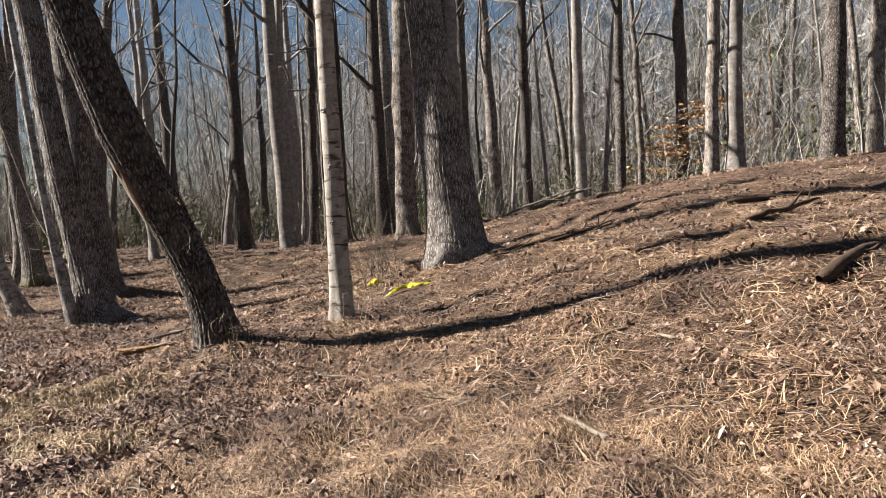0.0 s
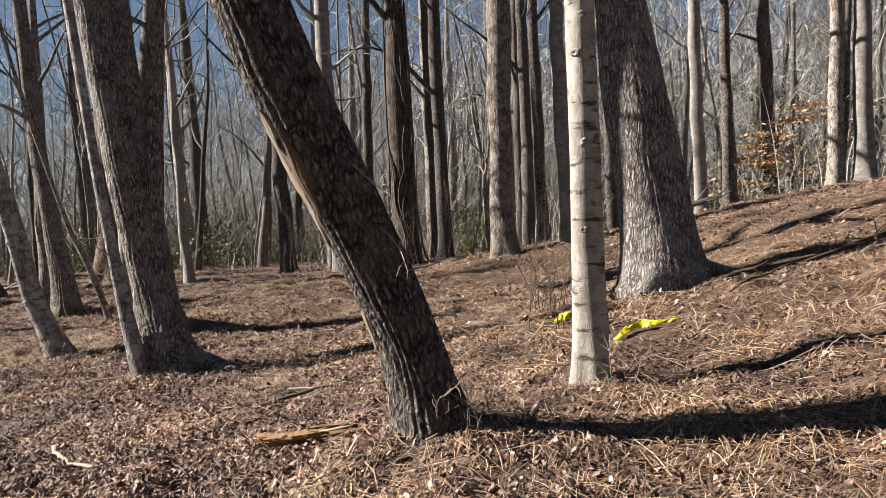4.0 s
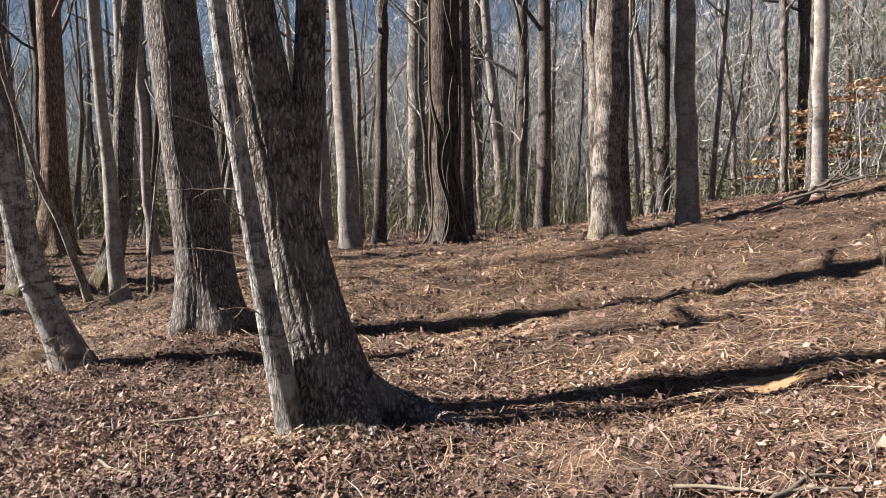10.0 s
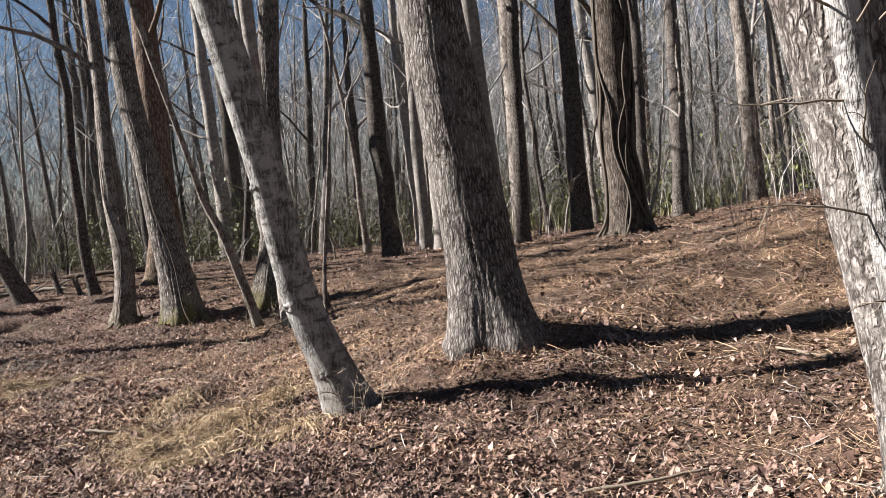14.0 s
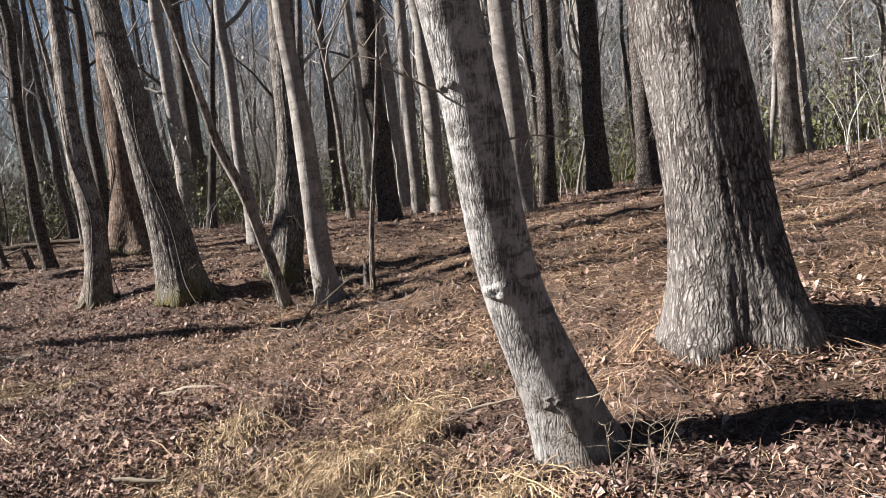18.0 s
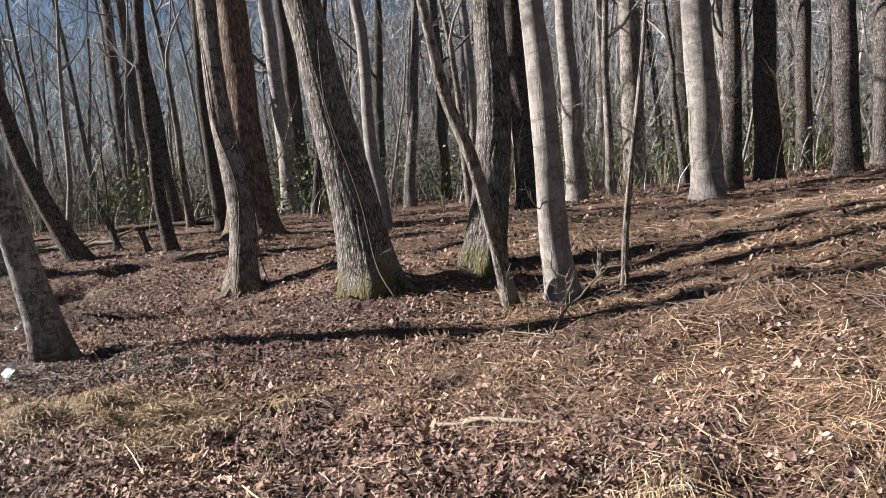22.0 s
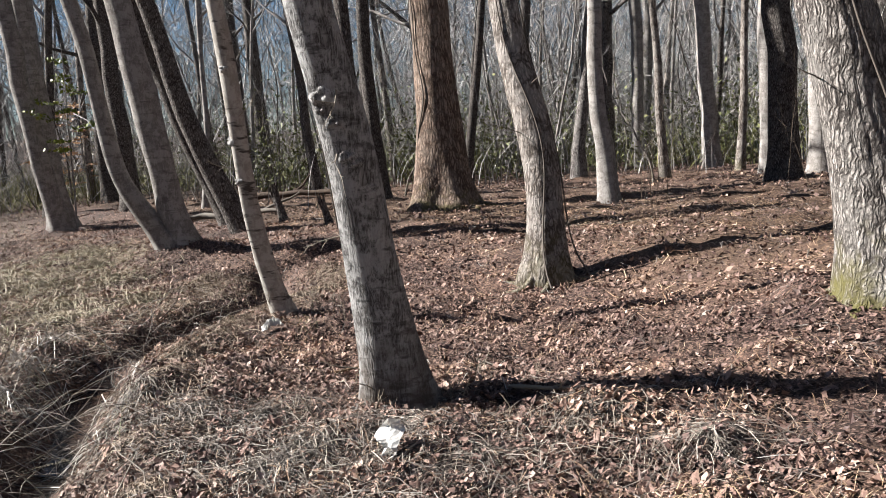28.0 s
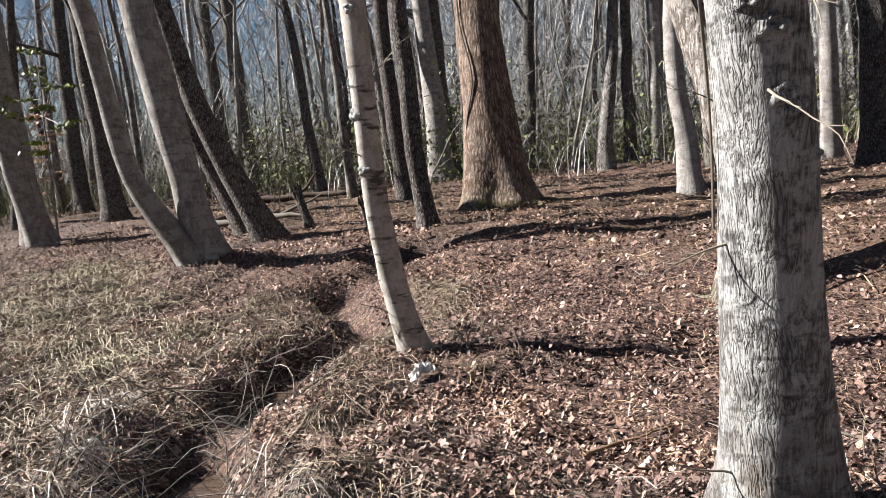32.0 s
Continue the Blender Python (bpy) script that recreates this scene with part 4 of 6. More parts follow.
# ---- litter on the floor ----


def edge_u(s):
    """Where the litter begins beside the trail."""
    return -0.6 + 1.35 * sig((s - 21.5) / 1.2) - 0.14 * np.maximum(0, s - 27)


def spread(n, u_hi, power, s_lo=-1.0, s_hi=46.0):
    s = rng.uniform(s_lo, s_hi, n)
    lo = np.maximum(edge_u(s), 0.75 - 0.25 * np.maximum(0, s - 22))
    u = lo + (u_hi - lo) * rng.random(n) ** power
    return -0.66 * s + 0.75 * u, 0.75 * s + 0.66 * u


BARE_SPOTS = [(-0.5, 9.7, 0.33), (-1.02, 10.85, 0.16), (-15.68, 21.08, 0.12), (-17.31, 24.5, 0.15), (-2.56, 11.62, 0.22), (-3.02, 7.84, 0.2)]


def clear_of(x, y):
    """True away from the spots where something lies on top of the litter."""
    return np.all([np.hypot(x - a, y - b) > r for a, b, r in BARE_SPOTS], axis=0)


def strawy(x, y):
    """Share of straw over leaves: the sunny slope is thatched, the hollow is leafy."""
    s, u = -0.66 * x + 0.75 * y, 0.75 * x + 0.66 * y
    edge = 2.6 + 1.6 * sig((s - 6) / 1.2) + 2.4 * sig((s - 12.5) / 0.6) - 2.4 * sig((s - 17.4) / 0.6) + 3.4 * sig((s - 22.5) / 0.7)
    wave = np.sin(x * 1.1 + 2 * np.sin(y * 0.7)) + np.sin(y * 1.3 + np.sin(x * 0.9))
    return sig((u - edge + 0.7 * wave) / 0.5)


def leaves(name, n, u_lo, u_hi, power, size, label, mat=LEAF, bare=0.75, s_hi=46.0, form="plain"):
    """Fallen leaves: "lobed" ones have a midrib, four lobes and a curl, "plain" ones a fold, "crumbs" are torn scraps."""
    x, y = spread(n, u_hi, power, -1.0, s_hi)
    s, u = -0.66 * x + 0.75 * y, 0.75 * x + 0.66 * y
    thin = np.sin(x * 2.3 + 1.5 * np.sin(y * 1.9)) * np.sin(y * 2.7 + 1) > 0.55
    keep = (rng.random(n) > bare * strawy(x, y)) & clear_of(x, y) & (ditch_gap(x, y) > 0.25) & (u > u_lo - 0.45 * np.maximum(0, s - 34)) & ~(thin & (rng.random(n) < 0.6))
    keep &= (s > 4.4 + 0.5 * np.sin(3 * u)) | (u > 3.4) | (rng.random(n) < 0.45)
    x, y = x[keep], y[keep]
    n = len(x)
    drift = np.sin(x * 9 + 3 * np.sin(y * 5)) * np.sin(y * 11 + 2 * np.sin(x * 7)) + 0.6 * np.sin(x * 23 + y * 17)
    z = ground_z(x, y) + rng.uniform(0.003, 0.03, n) + np.clip(drift, 0, 1.4) * rng.uniform(0, 0.05, n)
    sz = size * np.clip(rng.lognormal(-0.1, 0.4, n), 0.35, 1.9)
    yaw = rng.uniform(0, 6.28, n)
    til = rng.normal(0, 0.55, (n, 2))
    ex = np.stack([np.cos(yaw), np.sin(yaw), til[:, 0]], -1)
    ey = np.stack([-np.sin(yaw), np.cos(yaw), til[:, 1]], -1)
    c0 = np.stack([x, y, z], -1)
    up = np.zeros((n, 3))
    up[:, 2] = sz
    s3 = sz[:, None]

    def amount(lo, hi):
        return rng.uniform(lo, hi, (n, 1))

    if form == "lobed":
        cup, curl = amount(-0.12, 0.34), amount(-0.2, 0.5)
        rows = [c0 - ex * s3 * 0.5 + up * curl * 0.25]
        for at, wide in ((-0.22, 0.24), (0.02, 0.14), (0.24, 0.27)):
            mid = c0 + ex * s3 * (at + amount(-0.04, 0.04)) + up * curl * at * at
            for side in (1, -1):
                rows.append(mid + ey * s3 * side * wide * amount(0.7, 1.3) + ex * s3 * amount(-0.03, 0.12) + up * (cup * wide * 2 + amount(-0.05, 0.05)))
            rows.append(mid)
        rows.append(c0 + ex * s3 * 0.5 + up * (curl * 0.25 + amount(-0.05, 0.05)))
        v, k = np.stack(rows, 1).reshape(-1, 3), 11
        i = np.arange(n)[:, None] * k
        f = np.concatenate([i + [0, 3, 1], i + [0, 2, 3], i + [1, 3, 4], i + [3, 6, 4], i + [2, 5, 3], i + [3, 5, 6], i + [4, 6, 7], i + [6, 9, 7], i + [5, 8, 6], i + [6, 8, 9], i + [7, 9, 10], i + [9, 8, 10]])
    else:
        v = np.stack([c0 - ex * s3 * 0.5, c0 + ey * s3 * amount(0.2, 0.45) + ex * s3 * amount(-0.2, 0.2) + up * amount(-0.08, 0.3), c0 + ex * s3 * amount(0.35, 0.6) + up * amount(-0.1, 0.22),
                      c0 - ey * s3 * amount(0.2, 0.45) + ex * s3 * amount(-0.2, 0.2) + up * amount(-0.08, 0.3), c0 + ex * s3 * amount(-0.1, 0.1) + up * amount(-0.1, 0.12)], 1).reshape(-1, 3)
        i = np.arange(n)[:, None] * 5
        f = np.concatenate([i + [0, 2, 1], i + [0, 3, 2]] if form == "crumbs" else [i + [0, 4, 1], i + [1, 4, 2], i + [2, 4, 3], i + [3, 4, 0]])
    tagged(new(name, mesh_of(name, v, f, mat, smooth=False)), label, "leaf litter", kind="stuff")


def stalks(name, n, u_hi, power, length, wid, label, mat, least=0.0, lift=0.03, s_hi=46.0):
    x, y = spread(n, u_hi, power, -1.0, s_hi)
    keep = (rng.random(n) < (least + (1 - least) * strawy(x, y)) * (1 - 0.6 * sig(-0.66 * x + 0.75 * y - 24))) & (ditch_gap(x, y) > 0.2) & clear_of(x, y)
    x, y = x[keep], y[keep]
    n = len(x)
    ln = length * rng.uniform(0.4, 1.6, n)
    yaw = rng.uniform(0, 6.28, n) * 0.5 + rng.normal(0.2, 0.8, n)
    bend = rng.normal(0, 0.13, n)
    v = []
    for k in range(3):
        f = k / 2 - 0.5
        a = yaw + bend * f * 2
        px, py = x + np.cos(a) * ln * f, y + np.sin(a) * ln * f
        pz = ground_z(px, py) + 0.012 + lift * rng.random(n) * (1 + k * 0.25)
        w = wid * rng.uniform(0.6, 1.4, n) * (1 - 0.5 * abs(f))
        v += [np.stack([px - np.sin(a) * w, py + np.cos(a) * w, pz], -1), np.stack([px + np.sin(a) * w, py - np.cos(a) * w, pz + w * 0.6], -1)]
    v = np.stack(v, 1).reshape(-1, 3)
    i = np.arange(n)[:, None] * 6
    f = np.concatenate([i + [2 * k, 2 * k + 1, 2 * k + 3, 2 * k + 2] for k in range(2)])
    tagged(new(name, mesh_of(name, v, f, mat)), label, "ground litter", kind="stuff")


leaves("leaf_litter", 112000, -9.0, 3.5, 1.1, 0.037, "curled brown lobed leaves covering the forest floor", bare=0.55, s_hi=40.0, form="lobed")
leaves("scattered_leaves", 150000, 1.2, 10.0, 1.0, 0.038, "curled brown fallen leaves on the forest floor", bare=0.6)
leaves("leaf_crumbs", 250000, -9.0, 6.0, 1.3, 0.026, "small pieces of broken dead leaves", bare=0.3, form="crumbs")
leaves("far_leaf_litter", 130000, 6.0, 26.0, 0.75, 0.05, "dry brown leaves scattered under the trees", bare=0.35, s_hi=62.0, form="crumbs")
stalks("straw_litter", 210000, 11.0, 1.3, 0.16, 0.0019, "pale dry straw and grass stalks lying flat", STRAW, 0.2, 0.035)
stalks("slope_straw", 48000, 21.0, 0.75, 0.24, 0.004, "dry straw thatch on the slope", STRAW, 0.1, 0.04)
stalks("straw_bits", 110000, 5.0, 1.2, 0.06, 0.0017, "short broken bits of straw among leaves", STRAW, 0.8, 0.035)
stalks("trailside_straw", 60000, 3.4, 1.0, 0.085, 0.0016, "fine tan straw and dry grass beside the trail", STRAW, 1.0, 0.035, 4.6)
stalks("twig_litter", 26000, 15.0, 1.3, 0.16, 0.0028, "thin broken twigs strewn on the ground", TWIG, 0.7, 0.04)

# ---- the trail ----


def plain(name, base, rough=0.8, bumpy=0.0, scale=20.0, vary=0.25, spec=0.3, metal=0.0):
    m, nt, b = nodes_of(name)
    co = nt.nodes.new("ShaderNodeTexCoord").outputs["Object"]
    n = noise_of(nt, co, scale, 5, 0.65)
    w = noise_of(nt, co, scale * 0.13, 3)
    lo, hi = tuple(c * (1 - vary) for c in base), tuple(min(1, c * (1 + vary)) for c in base)
    col = mix(nt, n, lo, hi)
    col = mix(nt, 1.0, col, ramp(nt, w, [(0.3, (0.85,) * 3), (0.7, (1.1,) * 3)]), "MULTIPLY")
    nt.links.new(col, b.inputs["Base Color"])
    b.inputs["Roughness"].default_value = rough
    b.inputs["Specular IOR Level"].default_value = spec
    b.inputs["Metallic"].default_value = metal
    if bumpy:
        bump(nt, b, n, 0.8, bumpy)
    return m


GRAVEL = plain("gravel", (0.085, 0.085, 0.087), 0.85, 0.012, 55, 0.55)
ss = np.arange(-6, 30.01, 0.4)
uu = np.linspace(-2.4, 0, 9)
rows_v = []
for s in ss:
    e = float(edge_u(s)) - 0.02 + 0.05 * math.sin(s * 3.1) + 0.03 * math.sin(s * 7.7)
    for w in uu:
        u = e + w
        x, y = -0.66 * s + 0.75 * u, 0.75 * s + 0.66 * u
        rows_v.append((x, y, float(ground_z(x, y)) + 0.02))
k = len(uu)
faces = [(i * k + j, i * k + j + 1, (i + 1) * k + j + 1, (i + 1) * k + j) for i in range(len(ss) - 1) for j in range(k - 1)]
tagged(new("pavement", mesh_of("pavement", rows_v, faces, GRAVEL)), "pale grey gravel trail beside dry grass", "path", kind="structure")

# ---- water in the ditch ----
m, nt, bs = nodes_of("ditch_water")
bs.inputs["Base Color"].default_value = (0.06, 0.04, 0.03, 1)
bs.inputs["Roughness"].default_value = 0.12
co = nt.nodes.new("ShaderNodeTexCoord").outputs["Object"]
bump(nt, bs, noise_of(nt, co, 14, 3), 0.25, 0.01)
wv, wf = [], []
for i, f in enumerate(np.linspace(1.2, 3.6, 26)):
    a = int(f)
    g = f - a
    x, y = DITCH[a][0] * (1 - g) + DITCH[a + 1][0] * g, DITCH[a][1] * (1 - g) + DITCH[a + 1][1] * g
    for o in (-0.34, 0, 0.34):
        wv.append((x + o, y - o * 0.2, -1.43))
    if i:
        q = (i - 1) * 3
        wf += [(q, q + 1, q + 4, q + 3), (q + 1, q + 2, q + 5, q + 4)]
tagged(new("water", mesh_of("water", wv, wf, m)), "shallow brown water in a narrow ditch", "water", kind="structure")

# ---- details on the trunks ----


def find(word):
    return next(v for k, v in TRUNKS.items() if word in k)


WOOD = plain("bare_wood", (0.185, 0.15, 0.118), 0.7, 0.008, 18, 0.4)
YOUNGISH = plain("grey_twig", (0.08, 0.066, 0.054), 0.85, 0.003, 40, 0.3)
INNER = plain("inner_bark", (0.091, 0.0553, 0.039), 0.85, 0.012, 30, 0.5)


def scar(word, low, high, deg, half, mat, proud, label, skew=0.0, name="bare_scar"):
    """A patch that follows the trunk's skin where the bark is gone."""
    hh, skin = SKIN[next(k for k in SKIN if word in k)]
    root, line, rad = find(word)
    m, n = 44, 17
    seg = skin.shape[1]
    v = []
    for i in range(m):
        f = i / (m - 1)
        h = low + (high - low) * f
        k = int(np.clip(np.searchsorted(hh, h) - 1, 0, len(hh) - 2))
        g = (h - hh[k]) / (hh[k + 1] - hh[k])
        ring = skin[k] * (1 - g) + skin[k + 1] * g
        mid = ring.mean(0)
        ang = np.arctan2(ring[:, 1] - mid[1], ring[:, 0] - mid[0])
        dist = np.hypot(ring[:, 0] - mid[0], ring[:, 1] - mid[1])
        w = half * (math.sin(math.pi * min(1, 0.02 + 0.97 * f)) ** 0.7) * (0.9 + 0.14 * math.sin(h * 17) + 0.1 * math.sin(h * 41 + 1)) + 0.015
        for j in range(n):
            e = j / (n - 1) * 2 - 1
            a = radians(deg) + skew * (f - 0.5) + w * e + 0.03 * math.sin(h * 23 + e * 2)
            d = np.angle(np.exp(1j * (ang - a)))
            wt = np.exp(-(d / 0.12) ** 2)
            r = float((dist * wt).sum() / wt.sum()) + proud * (1 - e ** 6) - 0.012 * e ** 6 + 0.002 * math.sin(e * 14 + h * 6)
            v.append((mid[0] + r * math.cos(a), mid[1] + r * math.sin(a), float(ring[:, 2][np.argmin(np.abs(d))])))
    f = [(i * n + j, i * n + j + 1, (i + 1) * n + j + 1, (i + 1) * n + j) for i in range(m - 1) for j in range(n - 1)]
    part(name, mesh_of(name, v, f, mat), root, label)


scar("bare scar", 1.2, 1.98, 216, 0.38, WOOD, 0.011, "smooth pale wood where bark is gone", 0.25)
scar("bare scar", 1.36, 1.86, 240, 0.24, INNER, 0.013, "reddish inner bark beside bare wood", 0.2, "inner_bark")
scar("bare scar", 0.55, 0.8, 198, 0.24, WOOD, 0.011, "smooth pale wood where bark is gone", 0.1)


def extra_stem(word, path, radii, style, label, seg=24):
    root = find(word)[0]
    rng2 = np.random.default_rng(len(label))
    p = np.array(path, float)
    fine = np.linspace(0, 1, 40)
    src = np.linspace(0, 1, len(p))
    line = np.stack([np.interp(fine, src, p[:, q]) for q in range(3)], -1)
    kern = np.hanning(9)
    pad = np.pad(line, ((4, 4), (0, 0)), mode="edge")
    line[4:-4] = np.stack([np.convolve(pad[:, q], kern / kern.sum(), "valid") for q in range(3)], -1)[4:-4]
    r = np.interp(fine, src, radii)
    t = Tubes()
    t.tube(line, r, seg)
    part("stem", t.mesh("stem", BARK[style]), root, label)
    tw = Tubes()
    for t2 in limbs_on(rng2, line[20:], r[20:], line[24, 2], 6, tw, 0.9):
        part("limb", t2.mesh("limb", BARK[style]), root)
    tagged(part("crown", tw.mesh("crown", TWIGGREY), root), kind="stuff")


extra_stem("shaggy bark", [(-0.26, 0.12, 0.95), (-0.3, 0.16, 1.4), (-0.25, 0.2, 1.85), (-0.2, 0.22, 2.4), (-0.17, 0.25, 3.2), (0.1, 0.1, 5.5), (0.4, 0.2, 9), (0.5, 0.3, 14)],
           [0.10, 0.14, 0.125, 0.112, 0.105, 0.09, 0.06, 0.015], "oak", "second stem of the forked trunk", 48)


def vines(word, count, low, high, size, seed):
    root, line, rad = find(word)
    rg = np.random.default_rng(seed)
    for _ in range(count):
        a, tw = rg.uniform(0, 6.28), rg.uniform(-0.5, 0.5)
        hs = np.arange(low, high, 0.12)
        w = rg.uniform(0, 6, 3)
        r0 = size * rg.uniform(0.5, 1.4)
        pts = []
        for h in hs:
            c = [np.interp(h, line[:, 2], line[:, q]) for q in range(3)]
            aa = a + tw * h + 0.35 * math.sin(h * 1.1 + w[0]) + 0.18 * math.sin(h * 2.9 + w[1])
            rr = np.interp(h, line[:, 2], rad) * 1.06 + r0 * 0.6 + 0.3 * math.exp(-max(h, 0) / 0.25)
            pts.append((c[0] + rr * math.cos(aa), c[1] + rr * math.sin(aa), h))
        t = Tubes()
        t.tube(pts, np.full(len(hs), r0) * np.linspace(1, 0.6, len(hs)), 6)
        part("vine", t.mesh("vine", VINE), root)


VINE = plain("vine_bark", (0.0715, 0.0598, 0.0494), 0.9, 0.006, 30, 0.35)
vines("climbing vines", 9, -0.05, 9.0, 0.035, 3)
vines("twisted grey", 2, -0.05, 7.0, 0.012, 4)
vines("reddish furrowed", 3, -0.05, 8.0, 0.014, 6)
vines("knots and dark", 2, 1.2, 5.5, 0.006, 8)
vines("mossy foot", 1, -0.05, 5.0, 0.008, 9)


def knots(word, spots):
    """Raised branch scars: a swollen ring round a sunken dark eye."""
    root, line, rad = find(word)
    for h, deg, size in spots:
        c = np.array([np.interp(h, line[:, 2], line[:, q]) for q in range(3)])
        r = np.interp(h, line[:, 2], rad)
        a = radians(deg)
        o = np.array([math.cos(a), math.sin(a), 0])
        side = np.array([-math.sin(a), math.cos(a), 0])
        at = c + o * r * 0.93
        v, f = [], []
        prof = [(1.7, -0.1), (1.2, 0.45), (0.85, 0.75), (0.55, 0.72), (0.3, 0.55), (0.0, 0.5)]
        for q, (d, z) in enumerate(prof):
            for j in range(14):
                b = j / 14 * 2 * math.pi
                wob = 1 + 0.16 * math.sin(3 * b + h * 5) + 0.1 * math.sin(5 * b)
                v.append(at + o * z * size * wob + side * math.cos(b) * d * size * wob + np.array([0, 0, 1]) * math.sin(b) * d * size * 0.75 * wob)
        for q in range(len(prof) - 1):
            for j in range(14):
                f.append((q * 14 + j, q * 14 + (j + 1) % 14, (q + 1) * 14 + (j + 1) % 14, (q + 1) * 14 + j))
        part("knot", mesh_of("knot", np.array(v), f, BARK["lichen"]), root, "dark knot where a branch broke off")


knots("knots and dark", [(2.02, 255, 0.055), (1.87, 266, 0.04), (1.95, 243, 0.034), (1.66, 272, 0.038), (1.62, 286, 0.034), (1.45, 318, 0.03)])
knots("crooked leaning foot", [(0.92, 235, 0.05), (1.9, 225, 0.04), (0.35, 250, 0.04)])
knots("dark bark marks", [(1.1, 250, 0.022), (1.7, 265, 0.026), (2.3, 240, 0.03), (2.55, 275, 0.028)])
knots("white speckled", [(1.9, 215, 0.04), (1.5, 230, 0.035), (2.6, 260, 0.03)])


def shoots(word, spots, mat):
    """Thin dead side twigs sprouting from a trunk: height, direction, length, rise."""
    hh, skin = SKIN[next(k for k in SKIN if word in k)]
    root, line, rad = find(word)
    rg = np.random.default_rng(len(word) + len(spots))
    for h, deg, ln, rise in spots:
        ring = skin[int(np.argmin(np.abs(hh - h)))]
        mid = ring.mean(0)
        a = radians(deg)
        k = int(np.argmin(np.abs(np.angle(np.exp(1j * (np.arctan2(ring[:, 1] - mid[1], ring[:, 0] - mid[0]) - a))))))
        p = bent(rg, ring[k] * 0.97 + mid * 0.03, (math.cos(a), math.sin(a), rise), ln, 7, 0.13)
        t = Tubes()
        t.tube(p, np.linspace(0.0045 + 0.004 * ln, 0.0015, 7), 5)
        for e in (2, 3, 4, 5):
            if rg.random() < 0.75:
                d = p[e] - p[e - 1]
                t.tube(bent(rg, p[e], d / np.linalg.norm(d) + rg.normal(0, 0.6, 3), ln * rg.uniform(0.2, 0.45), 4, 0.2), (0.0028, 0.0024, 0.0018, 0.0012), 4)
        part("side_twig", t.mesh("side_twig", mat), root)


PALETWIG = plain("pale_twig", (0.17, 0.145, 0.115), 0.8, 0.003, 40, 0.3)
shoots("thin pale stem", [(1.25, 190, 0.5, 0.15), (1.5, 230, 0.35, 0.3), (1.75, 170, 0.55, 0.25), (2.05, 200, 0.45, 0.4), (0.9, 215, 0.3, 0.5), (1.95, 280, 0.3, 0.2)], PALETWIG)
shoots("shaggy bark", [(0.25, 255, 0.22, 1.0), (0.18, 225, 0.2, 1.2), (2.0, 285, 0.35, 0.3)], PALETWIG)
shoots("bare scar", [(0.1, 265, 0.22, 0.9), (0.12, 285, 0.26, 0.7), (0.2, 300, 0.3, 0.5), (1.5, 318, 0.4, -0.7), (1.15, 315, 0.5, -0.8), (0.9, 320, 0.35, 0.4)], PALETWIG)
shoots("knots and dark", [(0.25, 200, 0.3, 0.3), (1.75, 255, 0.35, -0.5), (2.1, 290, 0.4, -0.6), (1.2, 190, 0.25, 0.2), (0.15, 240, 0.25, 0.6)], PALETWIG)
shoots("crooked leaning foot", [(0.35, 285, 0.3, 0.5), (0.2, 265, 0.25, 0.8), (1.6, 330, 0.4, 0.5), (1.9, 200, 0.5, 0.4)], PALETWIG)
shoots("moss round its foot", [(0.6, 200, 0.4, 0.5), (1.1, 300, 0.5, 0.4)], YOUNGISH)
shoots("mossy foot", [(0.3, 300, 0.3, 0.6), (1.5, 200, 0.4, 0.4), (0.15, 250, 0.25, 0.8)], YOUNGISH)
shoots("smooth pale tree among", [(0.3, 250, 0.4, 0.8), (0.9, 200, 0.4, 0.6), (1.8, 320, 0.5, 0.5)], PALETWIG)
shoots("white speckled", [(0.4, 200, 0.35, 0.6), (1.6, 220, 0.4, 0.5), (2.2, 320, 0.4, 0.4)], PALETWIG)
shoots("twisted grey", [(0.5, 320, 0.4, 0.5), (1.6, 220, 0.5, 0.4), (2.1, 300, 0.5, 0.3)], YOUNGISH)

# ---- spreading roots ----


def roots(word, spots):
    """Surface roots that run out from the foot of a trunk and dive under the litter."""
    root, line, rad = find(word)
    bx, by, bz = root.location
    r0 = float(np.interp(0.15, line[:, 2], rad))
    for deg, length, size in spots:
        a = radians(deg)
        n = 9
        pts = []
        for i in range(n):
            f = i / (n - 1)
            d = r0 * 0.55 + (length + r0 * 0.4) * f
            aa = a + 0.25 * math.sin(f * 4 + deg)
            x, y = bx + d * math.cos(aa), by + d * math.sin(aa)
            z = float(ground_z(x, y)) - bz
            pts.append((x - bx, y - by, z + size * (1.5 * (1 - f) ** 3 - 0.5 * f) + (0.30 * r0) * (1 - f) ** 5))
        t = Tubes()
        t.tube(pts, np.linspace(size, size * 0.35, n), 10)
        part("root", t.mesh("root", BARK[ROOT_BARK[word]]), root)


ROOT_BARK = {"shaggy bark": "oak", "twisted grey": "pale", "reddish furrowed": "pine", "flared base": "oak", "climbing vines": "vine", "ridged bark and": "mossy", "deeply ridged": "oak", "knots and dark": "lichen", "bare scar": "rough"}
roots("shaggy bark", [(-18, 0.95, 0.13), (-62, 0.42, 0.075), (-112, 0.3, 0.065), (200, 0.3, 0.08), (40, 0.5, 0.09)])
roots("twisted grey", [(-15, 0.5, 0.06), (-100, 0.25, 0.06), (-150, 0.4, 0.06), (170, 0.35, 0.055), (60, 0.4, 0.06)])
roots("reddish furrowed", [(-10, 1.1, 0.12), (-50, 0.8, 0.11), (-110, 0.4, 0.11), (190, 0.6, 0.11), (60, 0.8, 0.12)])
